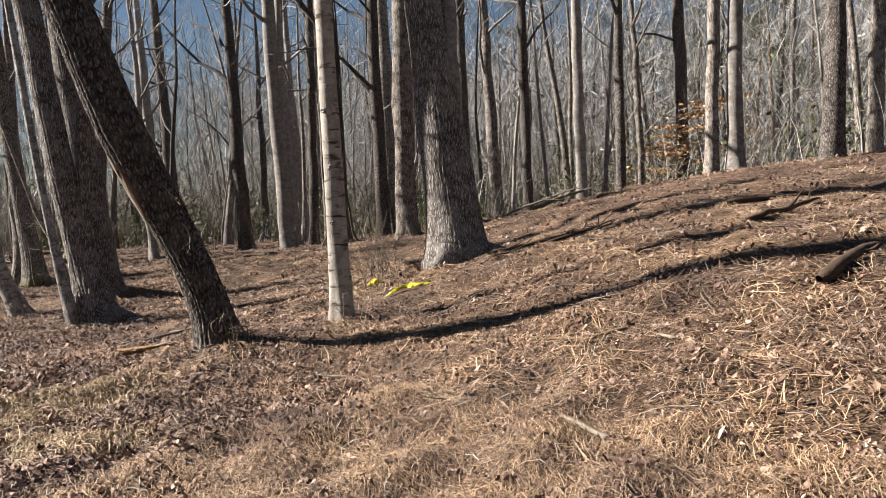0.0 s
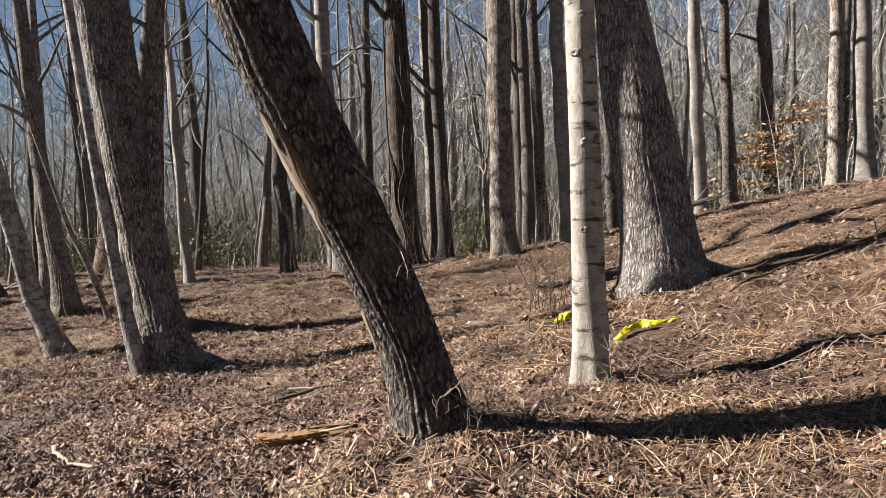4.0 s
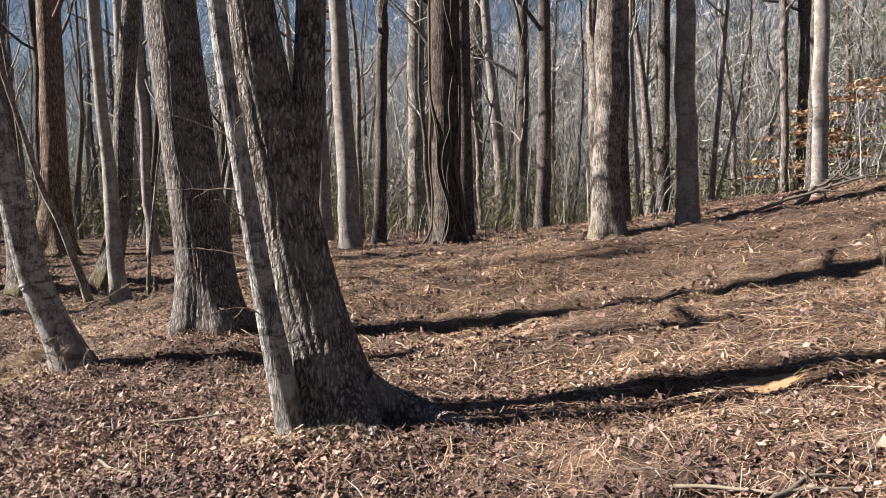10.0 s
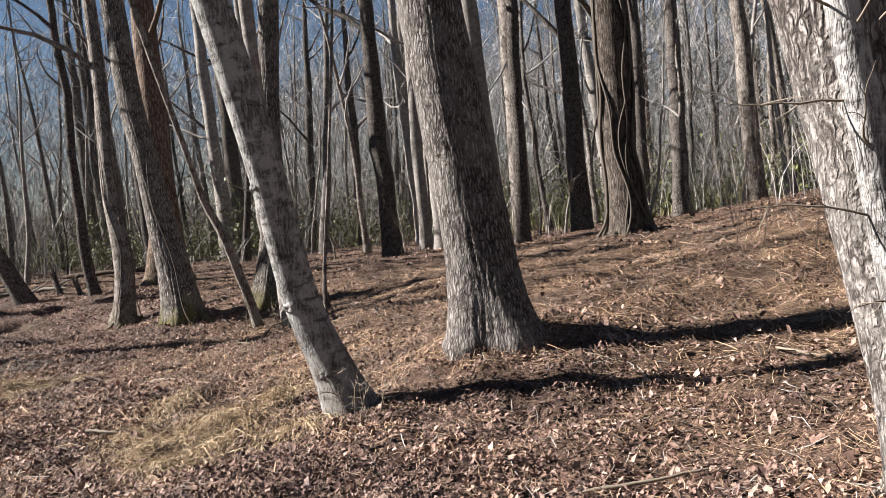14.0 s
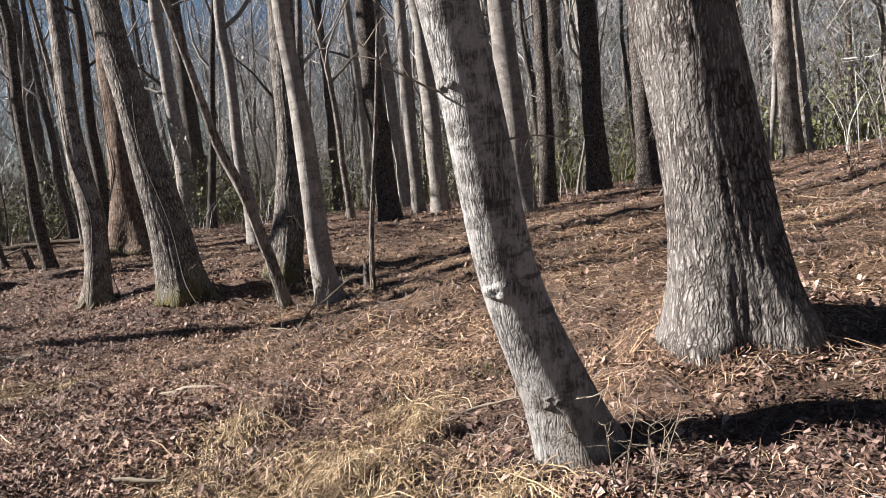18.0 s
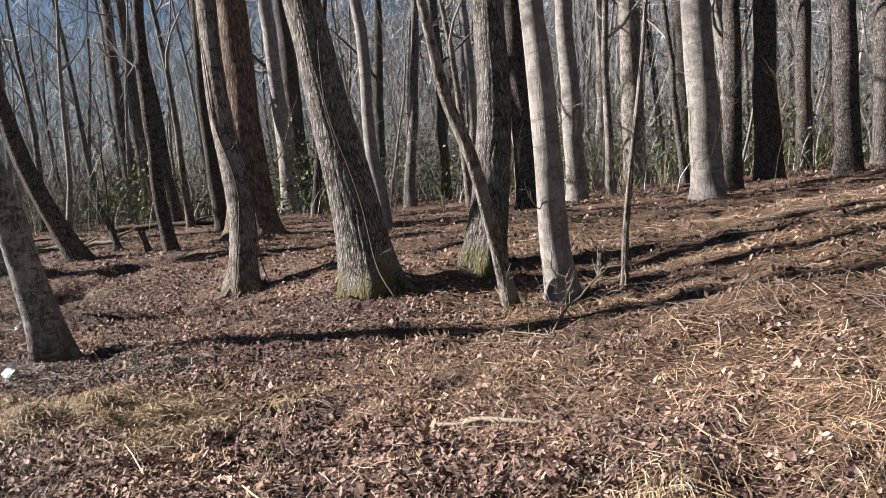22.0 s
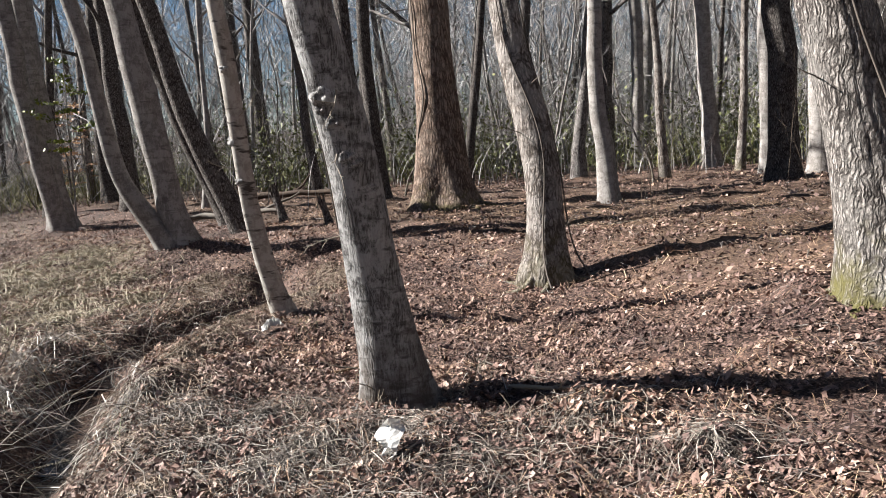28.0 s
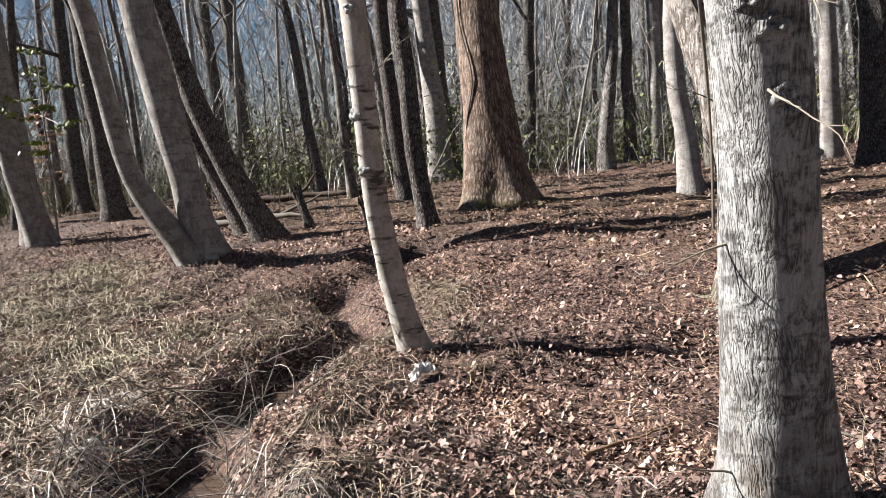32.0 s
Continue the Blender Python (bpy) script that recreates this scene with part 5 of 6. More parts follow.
roots("flared base", [(-20, 0.8, 0.10), (-80, 0.4, 0.10), (-140, 0.45, 0.10), (60, 0.6, 0.1)])
roots("climbing vines", [(-20, 0.9, 0.09), (-75, 0.6, 0.09), (-140, 0.7, 0.09), (180, 0.6, 0.08)])
roots("ridged bark and", [(-10, 0.5, 0.09), (-70, 0.3, 0.08), (-130, 0.3, 0.08)])
roots("knots and dark", [(-30, 0.3, 0.05), (-100, 0.2, 0.05), (-150, 0.25, 0.05)])
roots("bare scar", [(-20, 0.3, 0.06), (-90, 0.2, 0.05), (-160, 0.25, 0.05)])

# ---- fallen wood ----


def stick(x0, y0, x1, y1, r, style, label, name="fallen_branch", forks=2, lift=0.0):
    rg = np.random.default_rng(int(abs(x0 * 311 + y1 * 177)))
    n = 12
    x, y = np.linspace(x0, x1, n), np.linspace(y0, y1, n)
    ln = math.hypot(x1 - x0, y1 - y0)
    wob = np.cumsum(rg.normal(0, 0.012 * ln, n))
    wob -= np.linspace(wob[0], wob[-1], n)
    x, y = x - (y1 - y0) / ln * wob, y + (x1 - x0) / ln * wob
    z = ground_z(x, y)
    z = np.maximum(z, np.linspace(z[0], z[-1], n)) + r * 0.9 + 0.012 + lift * np.linspace(0, 1, n)
    root = new(name)
    root.location = (x0, y0, float(z[0]))
    p = np.stack([x - x0, y - y0, z - z[0]], -1)
    t = Tubes()
    rr = np.linspace(r, r * 0.55, n) * (1 + rg.normal(0, 0.07, n))
    rr[0] *= 0.5
    rr[-1] *= 0.4
    flat = None
    if name == "wood_splinter":
        around = np.linspace(0, 2 * math.pi, 8, endpoint=False)[None]
        rr *= np.linspace(0.45, 1.5, n)
        flat = 0.45 + 0.95 * np.abs(np.cos(around)) + rg.normal(0, 0.08, (n, 8))
    t.tube(p, rr, 8, flat)
    part("stem", t.mesh("stem", WOODS[style]), root)
    for _ in range(forks):
        q = rg.integers(3, n - 2)
        d = p[q + 1] - p[q]
        d = d / np.linalg.norm(d) + np.array([rg.normal(0, 0.8), rg.normal(0, 0.8), 0.1])
        b = bent(rg, p[q], d, ln * rg.uniform(0.12, 0.3), 5, 0.15)
        t = Tubes()
        t.tube(b, np.linspace(r * 0.5, r * 0.2, 5), 5)
        part("side_twig", t.mesh("side_twig", WOODS[style]), root)
    return tagged(root, label, "branch", "fallen branches on the litter")


WOODS = {"pale": plain("weathered_wood", (0.155, 0.13, 0.1), 0.75, 0.006, 25, 0.25), "grey": plain("grey_wood", (0.091, 0.078, 0.065), 0.85, 0.008, 25, 0.35),
         "dark": plain("rotten_wood", (0.0455, 0.0292, 0.0195), 0.9, 0.02, 16, 0.5), "rust": plain("split_wood", (0.1365, 0.0878, 0.0488), 0.8, 0.012, 20, 0.4)}
P, G, D, S = "pale", "grey", "dark", "rust"
LP, LG, LD = "pale broken stick lying on leaf litter", "grey fallen branch lying on leaf litter", "dark rotting branch on the forest floor"
stick(-3.78, 10.27, -3.37, 9.98, 0.012, P, LP)
stick(-3.86, 9.61, -3.06, 10.10, 0.02, G, LG)
stick(-0.35, 5.52, 0.18, 4.59, 0.011, P, LP, forks=3)
stick(-1.19, 6.52, -0.87, 6.39, 0.016, P, LP, "wood_splinter", 0)
stick(0.56, 4.19, 0.80, 3.80, 0.026, P, LP, "wood_splinter", 0)
stick(-0.39, 4.13, -0.20, 3.94, 0.018, P, LP, "wood_splinter", 0)
stick(1.40, 5.20, 1.50, 5.03, 0.018, P, LP, "wood_splinter", 0)
stick(-5.6, 9.40, -5.04, 8.56, 0.025, P, "pale broken branch end lying in leaves")
stick(-5.06, 8.61, -4.67, 8.24, 0.022, P, LP, "wood_splinter", 1)
stick(-4.24, 8.95, -3.75, 9.35, 0.015, D, LD, forks=1)
stick(-11.37, 18.48, -10.92, 18.11, 0.02, P, LP, forks=1)
stick(-10.46, 20.53, -9.68, 21.39, 0.013, P, LP, forks=4, lift=0.35)
stick(-18.16, 23.31, -17.89, 24.36, 0.016, P, "long pale stick leaning down the ditch bank", forks=1)
stick(-18.35, 24.85, -17.92, 24.62, 0.016, P, LP, forks=1)
stick(-11.32, 16.47, -10.89, 16.37, 0.02, P, LP, forks=1)
stick(-9.03, 16.33, -8.47, 16.20, 0.011, P, LP)
stick(-11.57, 18.60, -10.92, 18.13, 0.014, P, LP)
stick(0.73, 5.65, 1.02, 5.40, 0.02, S, "brown split piece of wood on dry straw", "wood_splinter", 0)
stick(1.02, 5.42, 1.31, 5.59, 0.022, S, "brown split piece of wood on dry straw", "wood_splinter", 0)
stick(-6.19, 12.01, -5.80, 11.94, 0.03, S, "mossy brown broken branch by the roots")
stick(-7.27, 12.20, -6.93, 11.86, 0.014, P, LP, forks=1)
stick(-5.02, 15.06, -4.87, 14.39, 0.014, P, LP)
stick(-15.00, 22.06, -14.50, 21.67, 0.015, P, LP, forks=3)
stick(-7.09, 12.89, -6.33, 12.90, 0.012, P, LP)
stick(2.68, 5.50, 3.41, 6.00, 0.06, D, "short dark log lying on dry straw", "log", 1)
stick(-24.0, 37.0, -20.2, 35.6, 0.10, G, "mossy fallen log under leaning trees", "fallen_log", 3)
stick(-23.5, 42.5, -19.0, 41.2, 0.12, D, "fallen log far under the trees", "fallen_log", 3)
stick(2.2, 19.6, 4.3, 21.6, 0.05, G, "grey fallen branch on the crest of the slope", forks=6, lift=0.3)
stick(1.6, 19.9, 3.4, 19.2, 0.035, G, LG, forks=6, lift=0.4)
stick(3.2, 8.2, 4.6, 9.4, 0.04, D, LD, forks=3)
stick(3.9, 10.6, 5.2, 10.9, 0.05, D, LD, forks=2)
for i in range(46):
    s, u = rng.uniform(2, 34), rng.uniform(2.4, 9.5)
    x, y = -0.66 * s + 0.75 * u, 0.75 * s + 0.66 * u
    a, l = rng.uniform(0, 6.28), rng.uniform(0.18, 0.65)
    if min(math.hypot(x - q, y - w) for q, w in PLACED) > 0.6:
        st = (P, G, P, G, S)[i % 5]
        stick(x, y, x + l * math.cos(a), y + l * math.sin(a), rng.uniform(0.005, 0.013), st, {P: LP, G: LG, S: "brown broken stick lying on leaf litter"}[st], forks=int(rng.integers(0, 3)))

for x0, y0, x1, y1, r in ((0.6, 10.7, 1.5, 11.1, 0.035), (0.8, 11.2, 1.4, 10.5, 0.02), (1.2, 10.7, 2.1, 11.0, 0.03), (1.5, 11.3, 2.4, 11.0, 0.02), (0.5, 10.3, 1.1, 10.5, 0.015), (2.0, 10.6, 2.5, 11.4, 0.022)):
    stick(x0, y0, x1, y1, r, D, "dark rotting branch beside a tall oak", forks=4, lift=0.08)

# ---- rotten log, soil clod ----
SPLIT = plain("rotten_split_wood", (0.1495, 0.0878, 0.039), 0.85, 0.02, 26, 0.55)


def rotten_log(x, y, yaw):
    rg = np.random.default_rng(21)
    root = new("rotten_log")
    root.location = (x, y, float(ground_z(x, y)))
    for ox, oy, oz, ln, w, h, turn, tip in ((-0.08, 0, 0.01, 0.52, 0.13, 0.05, 0, 0.06), (0.12, 0.09, 0.03, 0.4, 0.09, 0.05, 9, -0.12), (-0.16, -0.08, 0.05, 0.4, 0.08, 0.04, -14, 0.2), (0.26, -0.05, 0.03, 0.3, 0.09, 0.05, 25, 0.1), (-0.3, 0.06, 0.02, 0.26, 0.07, 0.04, -32, 0.0)):
        n, k = 14, 10
        v = []
        for i in range(n):
            f = i / (n - 1) - 0.5
            sharp = (1 - abs(2 * f) ** 3 * rg.uniform(0.5, 1.0))
            for j in range(k):
                a = j / k * 2 * math.pi
                q = 1 + rg.normal(0, 0.10)
                v.append((ln * f * (1 + 0.06 * math.sin(j * 2.1)), w * 0.5 * math.copysign(abs(math.cos(a)) ** 0.5, math.cos(a)) * sharp * q, h * 0.5 * math.copysign(abs(math.sin(a)) ** 0.6, math.sin(a)) * (0.4 + 0.6 * sharp) * q + tip * ln * f * 0.5))
        fc = [(i * k + j, i * k + (j + 1) % k, (i + 1) * k + (j + 1) % k, (i + 1) * k + j) for i in range(n - 1) for j in range(k)]
        fc += [tuple(range(k))[::-1], tuple(range((n - 1) * k, n * k))]
        ob = part("split_slab", mesh_of("split_slab", v, fc, SPLIT, smooth=False), root)
        c, s_ = math.cos(yaw), math.sin(yaw)
        ob.matrix_basis = pose(ox * c - oy * s_, ox * s_ + oy * c, oz, rg.uniform(-14, 14), 0, math.degrees(yaw) + turn)
    return tagged(root, "rotten orange-brown log split into slabs on litter", "log")


rotten_log(-3.02, 7.84, 0.25)
stick(-3.35, 7.9, -2.78, 7.6, 0.012, P, "pale crooked stick lying over a rotten log", forks=4, lift=0.1)


def clod(x, y, size, label):
    rg = np.random.default_rng(5)
    th, n, v = np.linspace(0, 2 * math.pi, 22, endpoint=False), 9, []
    for i in range(n):
        d = 1 - i / (n - 1)
        for a in th:
            px, py = size * d * math.cos(a) * (1 + 0.15 * math.sin(a * 3)), size * 0.55 * d * math.sin(a)
            v.append((px, py, float(ground_z(x + px, y + py)) - float(ground_z(x, y)) - 0.02 + 0.05 * (1 - d ** 2) * size * 2 * (1 + 0.25 * math.sin(a * 4 + i) + rg.normal(0, 0.06))))
    f = [(i * 22 + j, i * 22 + (j + 1) % 22, (i + 1) * 22 + (j + 1) % 22, (i + 1) * 22 + j) for i in range(n - 1) for j in range(22)]
    ob = new("soil_clod", mesh_of("soil_clod", v, f, plain("orange_soil", (0.235, 0.145, 0.08), 0.95, 0.02, 30, 0.3)))
    ob.location = (x, y, float(ground_z(x, y)))
    tagged(ob, label, "soil")


clod(-2.56, 11.62, 0.42, "mound of bare orange soil in dry straw")

# ---- stumps ----


def stump(x, y, h, r, lean, label):
    root = new("tree_stump")
    root.location = (x, y, float(ground_z(x, y)))
    rg = np.random.default_rng(int(abs(x * 91)))
    hh = np.linspace(-0.1, h, 12)
    th = np.linspace(0, 2 * math.pi, 20, endpoint=False)
    v, f = [], []
    top = rg.uniform(0.75, 1.25, 20)
    for i, z in enumerate(hh):
        for j, a in enumerate(th):
            rr = r * (1 + 0.5 * math.exp(-max(z, 0) / 0.1) + 0.08 * math.sin(a * 5 + z * 3))
            zz = z if i < 9 else z * (1 + (top[j] - 1) * (i - 8) / 3)
            v.append((rr * math.cos(a) + lean[0] * z, rr * math.sin(a) + lean[1] * z, zz))
    for i in range(11):
        for j in range(20):
            k = (j + 1) % 20
            f.append((i * 20 + j, i * 20 + k, i * 20 + 20 + k, i * 20 + 20 + j))
    part("trunk", mesh_of("trunk", v, f, BARK["rough"]), root)
    core = [(r * 0.85 * math.cos(a) + lean[0] * h * 0.8, r * 0.85 * math.sin(a) + lean[1] * h * 0.8, h * (0.74 + 0.08 * math.sin(a * 3))) for a in th]
    part("broken_top", mesh_of("broken_top", core, [tuple(range(20))], WOODS["rust"]), root, "splintered brown wood")
    return tagged(root, label, "stump")


stump(-18.47, 32.76, 0.55, 0.07, (-0.25, 0), "small broken leaning stump under the trees")
stump(-19.9, 34.5, 0.75, 0.09, (-0.3, 0.1), "broken grey stump with a splintered top")
stump(-9.6, 22.3, 0.3, 0.045, (0.05, 0), "short thin broken stump in the litter")
stump(-5.72, 12.25, 0.12, 0.07, (-0.2, -0.2), "small sawn root stub beside an oak")

# ---- sapling bush, beech sapling, evergreens ----
YOUNG = plain("young_bark", (0.078, 0.0598, 0.0429), 0.8, 0.004, 40, 0.3)


def bush(x, y, count, height, label, seed, name="shrub", mat=None, spread_r=0.12):
    rg = np.random.default_rng(seed)
    root = new(name)
    root.location = (x, y, float(ground_z(x, y)))
    for _ in range(count):
        a = rg.uniform(0, 6.28)
        p = bent(rg, (rg.normal(0, spread_r), rg.normal(0, spread_r), -0.05), (0.18 * math.cos(a), 0.18 * math.sin(a), 1), height * rg.uniform(0.6, 1.2), 8, 0.09)
        t = Tubes()
        t.tube(p, np.linspace(0.006, 0.002, 8), 5)
        for q in (4, 5, 6, 7):
            for _ in range(2):
                t.tube(bent(rg, p[q], p[q] - p[q - 1] + rg.normal(0, 0.08, 3), height * 0.3, 4, 0.2), (0.003, 0.0025, 0.002, 0.0012), 3)
        part("stem", t.mesh("stem", mat or YOUNG), root)
    return tagged(root, label, "shrub")


bush(-0.97, 12.18, 9, 1.0, "leafless shrub of thin upright shoots", 2)
bush(-1.1, 10.7, 7, 0.8, "small leafless shrub beside yellow tape", 3)
bush(-0.95, 12.2, 5, 0.6, "leafless shrub of thin upright shoots", 5)
bush(-2.05, 7.35, 6, 0.35, "thin shoots sprouting at a trunk's foot", 7, spread_r=0.1)
bush(-1.0, 8.15, 3, 0.35, "thin pale shoots beside a birch", 8, mat=WOODS["pale"], spread_r=0.06)
bush(-8.45, 14.75, 6, 0.35, "thin pale shoots at the foot of a tree", 9, mat=WOODS["pale"], spread_r=0.12)
bush(-16.9, 25.2, 8, 0.35, "thin pale shoots beside a birch", 10, mat=WOODS["pale"], spread_r=0.2)
bush(-15.3, 21.9, 9, 0.3, "dry shoots around the foot of a pale tree", 11, mat=WOODS["pale"], spread_r=0.35)
bush(-10.4, 21.2, 7, 0.5, "thin pale dry shoots among the trunks", 12, mat=WOODS["pale"], spread_r=0.25)
for i in range(16):
    s, u = rng.uniform(12, 34), rng.uniform(9, 22)
    bush(-0.66 * s + 0.75 * u, 0.75 * s + 0.66 * u, 3, rng.uniform(1.2, 2.6), "thin leafless brush under the trees", 40 + i, spread_r=0.25)

BEECH = island_mat("beech_leaf", [(0.0, (0.22, 0.115, 0.055)), (0.5, (0.4, 0.25, 0.135)), (1.0, (0.56, 0.41, 0.26))], 0.6)
GREENLEAF = island_mat("green_leaf", [(0.0, (0.039, 0.0553, 0.0078)), (0.5, (0.091, 0.1137, 0.013)), (1.0, (0.1625, 0.182, 0.0228))], 0.5)
NEEDLE = island_mat("pine_needle", [(0.0, (0.022, 0.03, 0.013)), (0.5, (0.05, 0.062, 0.028)), (1.0, (0.1, 0.11, 0.055))], 0.7)


def leaf_cloud(rg, centres, size, flat, broad=0.5):
    n = len(centres)
    a = rg.normal(0, 1, (n, 3)) * (1, 1, flat)
    a /= np.linalg.norm(a, axis=1)[:, None]
    b = np.cross(a, rg.normal(0, 1, (n, 3)) * (flat, flat, 1))
    b /= np.linalg.norm(b, axis=1)[:, None] + 1e-6
    s = size * rg.uniform(0.6, 1.3, n)[:, None]
    v = np.stack([centres - a * s, centres + b * s * broad, centres + a * s, centres - b * s * broad], 1).reshape(-1, 3)
    i = np.arange(n)[:, None] * 4
    return v, np.concatenate([i + [0, 2, 1], i + [0, 3, 2]])


def leafy(name, x, y, z0, tiers, reach, per, size, mat, label, seed, top=5.0, flat=0.25, r=0.04):
    rg = np.random.default_rng(seed)
    root = new(name)
    root.location = (x, y, float(ground_z(x, y)))
    line = bent(rg, (0, 0, -0.1), (0, 0, 1), top, 10, 0.03, 0.05)
    t = Tubes()
    t.tube(line, np.linspace(r, 0.01, 10), 8)
    part("trunk", t.mesh("trunk", BARK["smooth"]), root)
    for i in range(tiers):
        z = z0 + (top * 0.92 - z0) * i / tiers
        at = [np.interp(z, line[:, 2], line[:, q]) for q in range(3)]
        a = rg.uniform(0, 6.28)
        p = bent(rg, at, (math.cos(a), math.sin(a), 0.04), reach * rg.uniform(0.6, 1.2), 8, 0.07)
        t = Tubes()
        t.tube(p, np.linspace(0.014, 0.004, 8), 5)
        limb = part("limb", t.mesh("limb", TWIGGREY), root)
        k = rg.integers(2, 8, per)
        c = p[k] + rg.normal(0, 1, (per, 3)) * (0.2, 0.2, 0.025) * reach / 1.6
        v, f = leaf_cloud(rg, c, size, flat)
        tagged(part("foliage", mesh_of("foliage", v, f, mat, smooth=False), limb), kind="stuff")
    return tagged(root, label, "tree")


leafy("beech_sapling", 9.4, 30.8, 0.7, 15, 2.4, 210, 0.085, BEECH, "beech sapling holding pale orange dead leaves", 4, 3.9)
leafy("beech_sapling", 12.0, 30.5, 1.4, 9, 1.5, 60, 0.07, BEECH, "beech sapling holding pale orange dead leaves", 6, 4.4)
leafy("beech_sapling", -32.5, 49.5, 0.8, 14, 1.8, 90, 0.09, BEECH, "young beech with rusty dead leaves far back", 8, 4.6)
leafy("evergreen_shrub", -26.6, 37.6, 2.2, 10, 1.0, 55, 0.07, GREENLEAF, "thin tree with bright yellow-green leaves", 12, 5.2, 1.0, 0.03)


def pine(x, y, top, seed):
    rg = np.random.default_rng(seed)
    root = new("pine_tree")
    root.location = (x, y, float(ground_z(x, y)))
    line = bent(rg, (0, 0, -0.2), (0, 0, 1), top, 12, 0.02, 0.08)
    t = Tubes()
    t.tube(line, np.linspace(0.2, 0.03, 12), 9)
    part("trunk", t.mesh("trunk", BARK["pine"]), root)
    for i in range(20):
        z = top * (0.42 + 0.56 * i / 20)
        at = [np.interp(z, line[:, 2], line[:, q]) for q in range(3)]
        a = rg.uniform(0, 6.28)
        ln = (top * 1.06 - z) * 0.34 * rg.uniform(0.6, 1.2) + 0.5
        p = bent(rg, at, (math.cos(a), math.sin(a), 0.25), ln, 6, 0.1)
        t = Tubes()
        t.tube(p, np.linspace(0.04, 0.01, 6), 4)
        limb = part("limb", t.mesh("limb", TWIGGREY), root)
        k = rg.integers(2, 6, 9)
        hub = p[k] + rg.normal(0, 0.25, (9, 3))
        c = np.repeat(hub, 30, 0) + rg.normal(0, 0.16, (270, 3))
        v, f = leaf_cloud(rg, c, 0.12, 0.9, 0.09)
        tagged(part("foliage", mesh_of("foliage", v, f, NEEDLE, smooth=False), limb), kind="stuff")
    return tagged(root, "tall green pine standing far behind bare trees", "tree", "pines in the distance")


for i, (x, y, h) in enumerate([(17.1, 51, 14), (19.5, 48, 13), (6.2, 54.6, 17), (15.8, 58.2, 14), (19, 44, 12), (13.6, 55.5, 16), (24, 50, 14), (27, 46, 13)]):
    pine(x, y, h, 60 + i)

# ---- litter left by people ----
YELLOW = plain("yellow_tape", (0.48, 0.44, 0.016), 0.4, 0.0, 30, 0.08, 0.5)
WHITE = plain("white_plastic", (0.48, 0.468, 0.448), 0.45, 0.004, 40, 0.1, 0.5)


def scrap(name, x, y, length, width, yaw, rise, mat, label, seed, category):
    """A crumpled sheet lying on the litter."""
    rg = np.random.default_rng(seed)
    n, m = 22, 9
    v = []
    for i in range(n):
        for j in range(m):
            u, w = i / (n - 1) - 0.5, j / (m - 1) - 0.5
            wd = width * (0.55 + 0.45 * math.sin(i * 0.7 + seed) * math.cos(i * 0.31)) * (1 - 0.6 * abs(2 * u) ** 4)
            px = length * u + 0.05 * length * math.sin(w * 5 + i)
            py = wd * w + 0.10 * length * math.sin(u * 5 + seed)
            c, s = math.cos(yaw), math.sin(yaw)
            gx_, gy_ = px * c - py * s, px * s + py * c
            pz = float(ground_z(x + gx_, y + gy_)) - float(ground_z(x, y)) + 0.025
            pz += rise * (0.5 + 0.5 * math.sin(i * 1.1 + j * 1.7 + seed)) * (1 - (2 * u) ** 2) + rise * 0.25 * rg.random()
            v.append((gx_, gy_, pz))
    f = [(i * m + j, i * m + j + 1, (i + 1) * m + j + 1, (i + 1) * m + j) for i in range(n - 1) for j in range(m - 1)]
    ob = new(name, mesh_of(name, v, f, mat, smooth=False))
    ob.location = (x, y, float(ground_z(x, y)))
    return tagged(ob, label, category)


scrap("marking_tape", -0.50, 9.70, 0.62, 0.19, 0.35, 0.05, YELLOW, "bright yellow plastic tape lying in dry litter", 2, "tape")
scrap("marking_tape", -1.02, 10.85, 0.24, 0.16, 0.5, 0.08, YELLOW, "crumpled scrap of bright yellow tape", 5, "tape")


def standing_scrap(x, y, wide, high, yaw, mat, label):
    rg = np.random.default_rng(31)
    n, m, v = 14, 10, []
    for i in range(n):
        f = i / (n - 1)
        for j in range(m):
            e = j / (m - 1) - 0.5
            w = wide * (0.35 + 0.75 * math.sin(0.4 + f * 2.2))
            px, py = w * e + 0.02 * math.sin(f * 7), 0.03 * math.sin(e * 9 + f * 5) + 0.02 * math.sin(f * 11) + 0.06 * f + rg.normal(0, 0.003)
            v.append((px * math.cos(yaw) - py * math.sin(yaw), px * math.sin(yaw) + py * math.cos(yaw), -0.01 + high * f * (1 - 0.25 * abs(e + 0.2 * math.sin(f * 6)))))
    f = [(i * m + j, i * m + j + 1, (i + 1) * m + j + 1, (i + 1) * m + j) for i in range(n - 1) for j in range(m - 1)]
    me = mesh_of("plastic_bag", v, f, mat, smooth=False)
    ob = new("plastic_bag", me)
    ob.location = (x, y, float(ground_z(x, y)) + 0.02)
    tagged(ob, label, "litter")


standing_scrap(-15.68, 21.08, 0.16, 0.21, -0.85, WHITE, "crumpled white plastic bag stuck upright on dead stalks")
scrap("plastic_bag", -17.31, 24.5, 0.22, 0.15, 0.5, 0.08, WHITE, "crumpled white plastic bag near a birch", 7, "litter")

# ---- dry grass ----


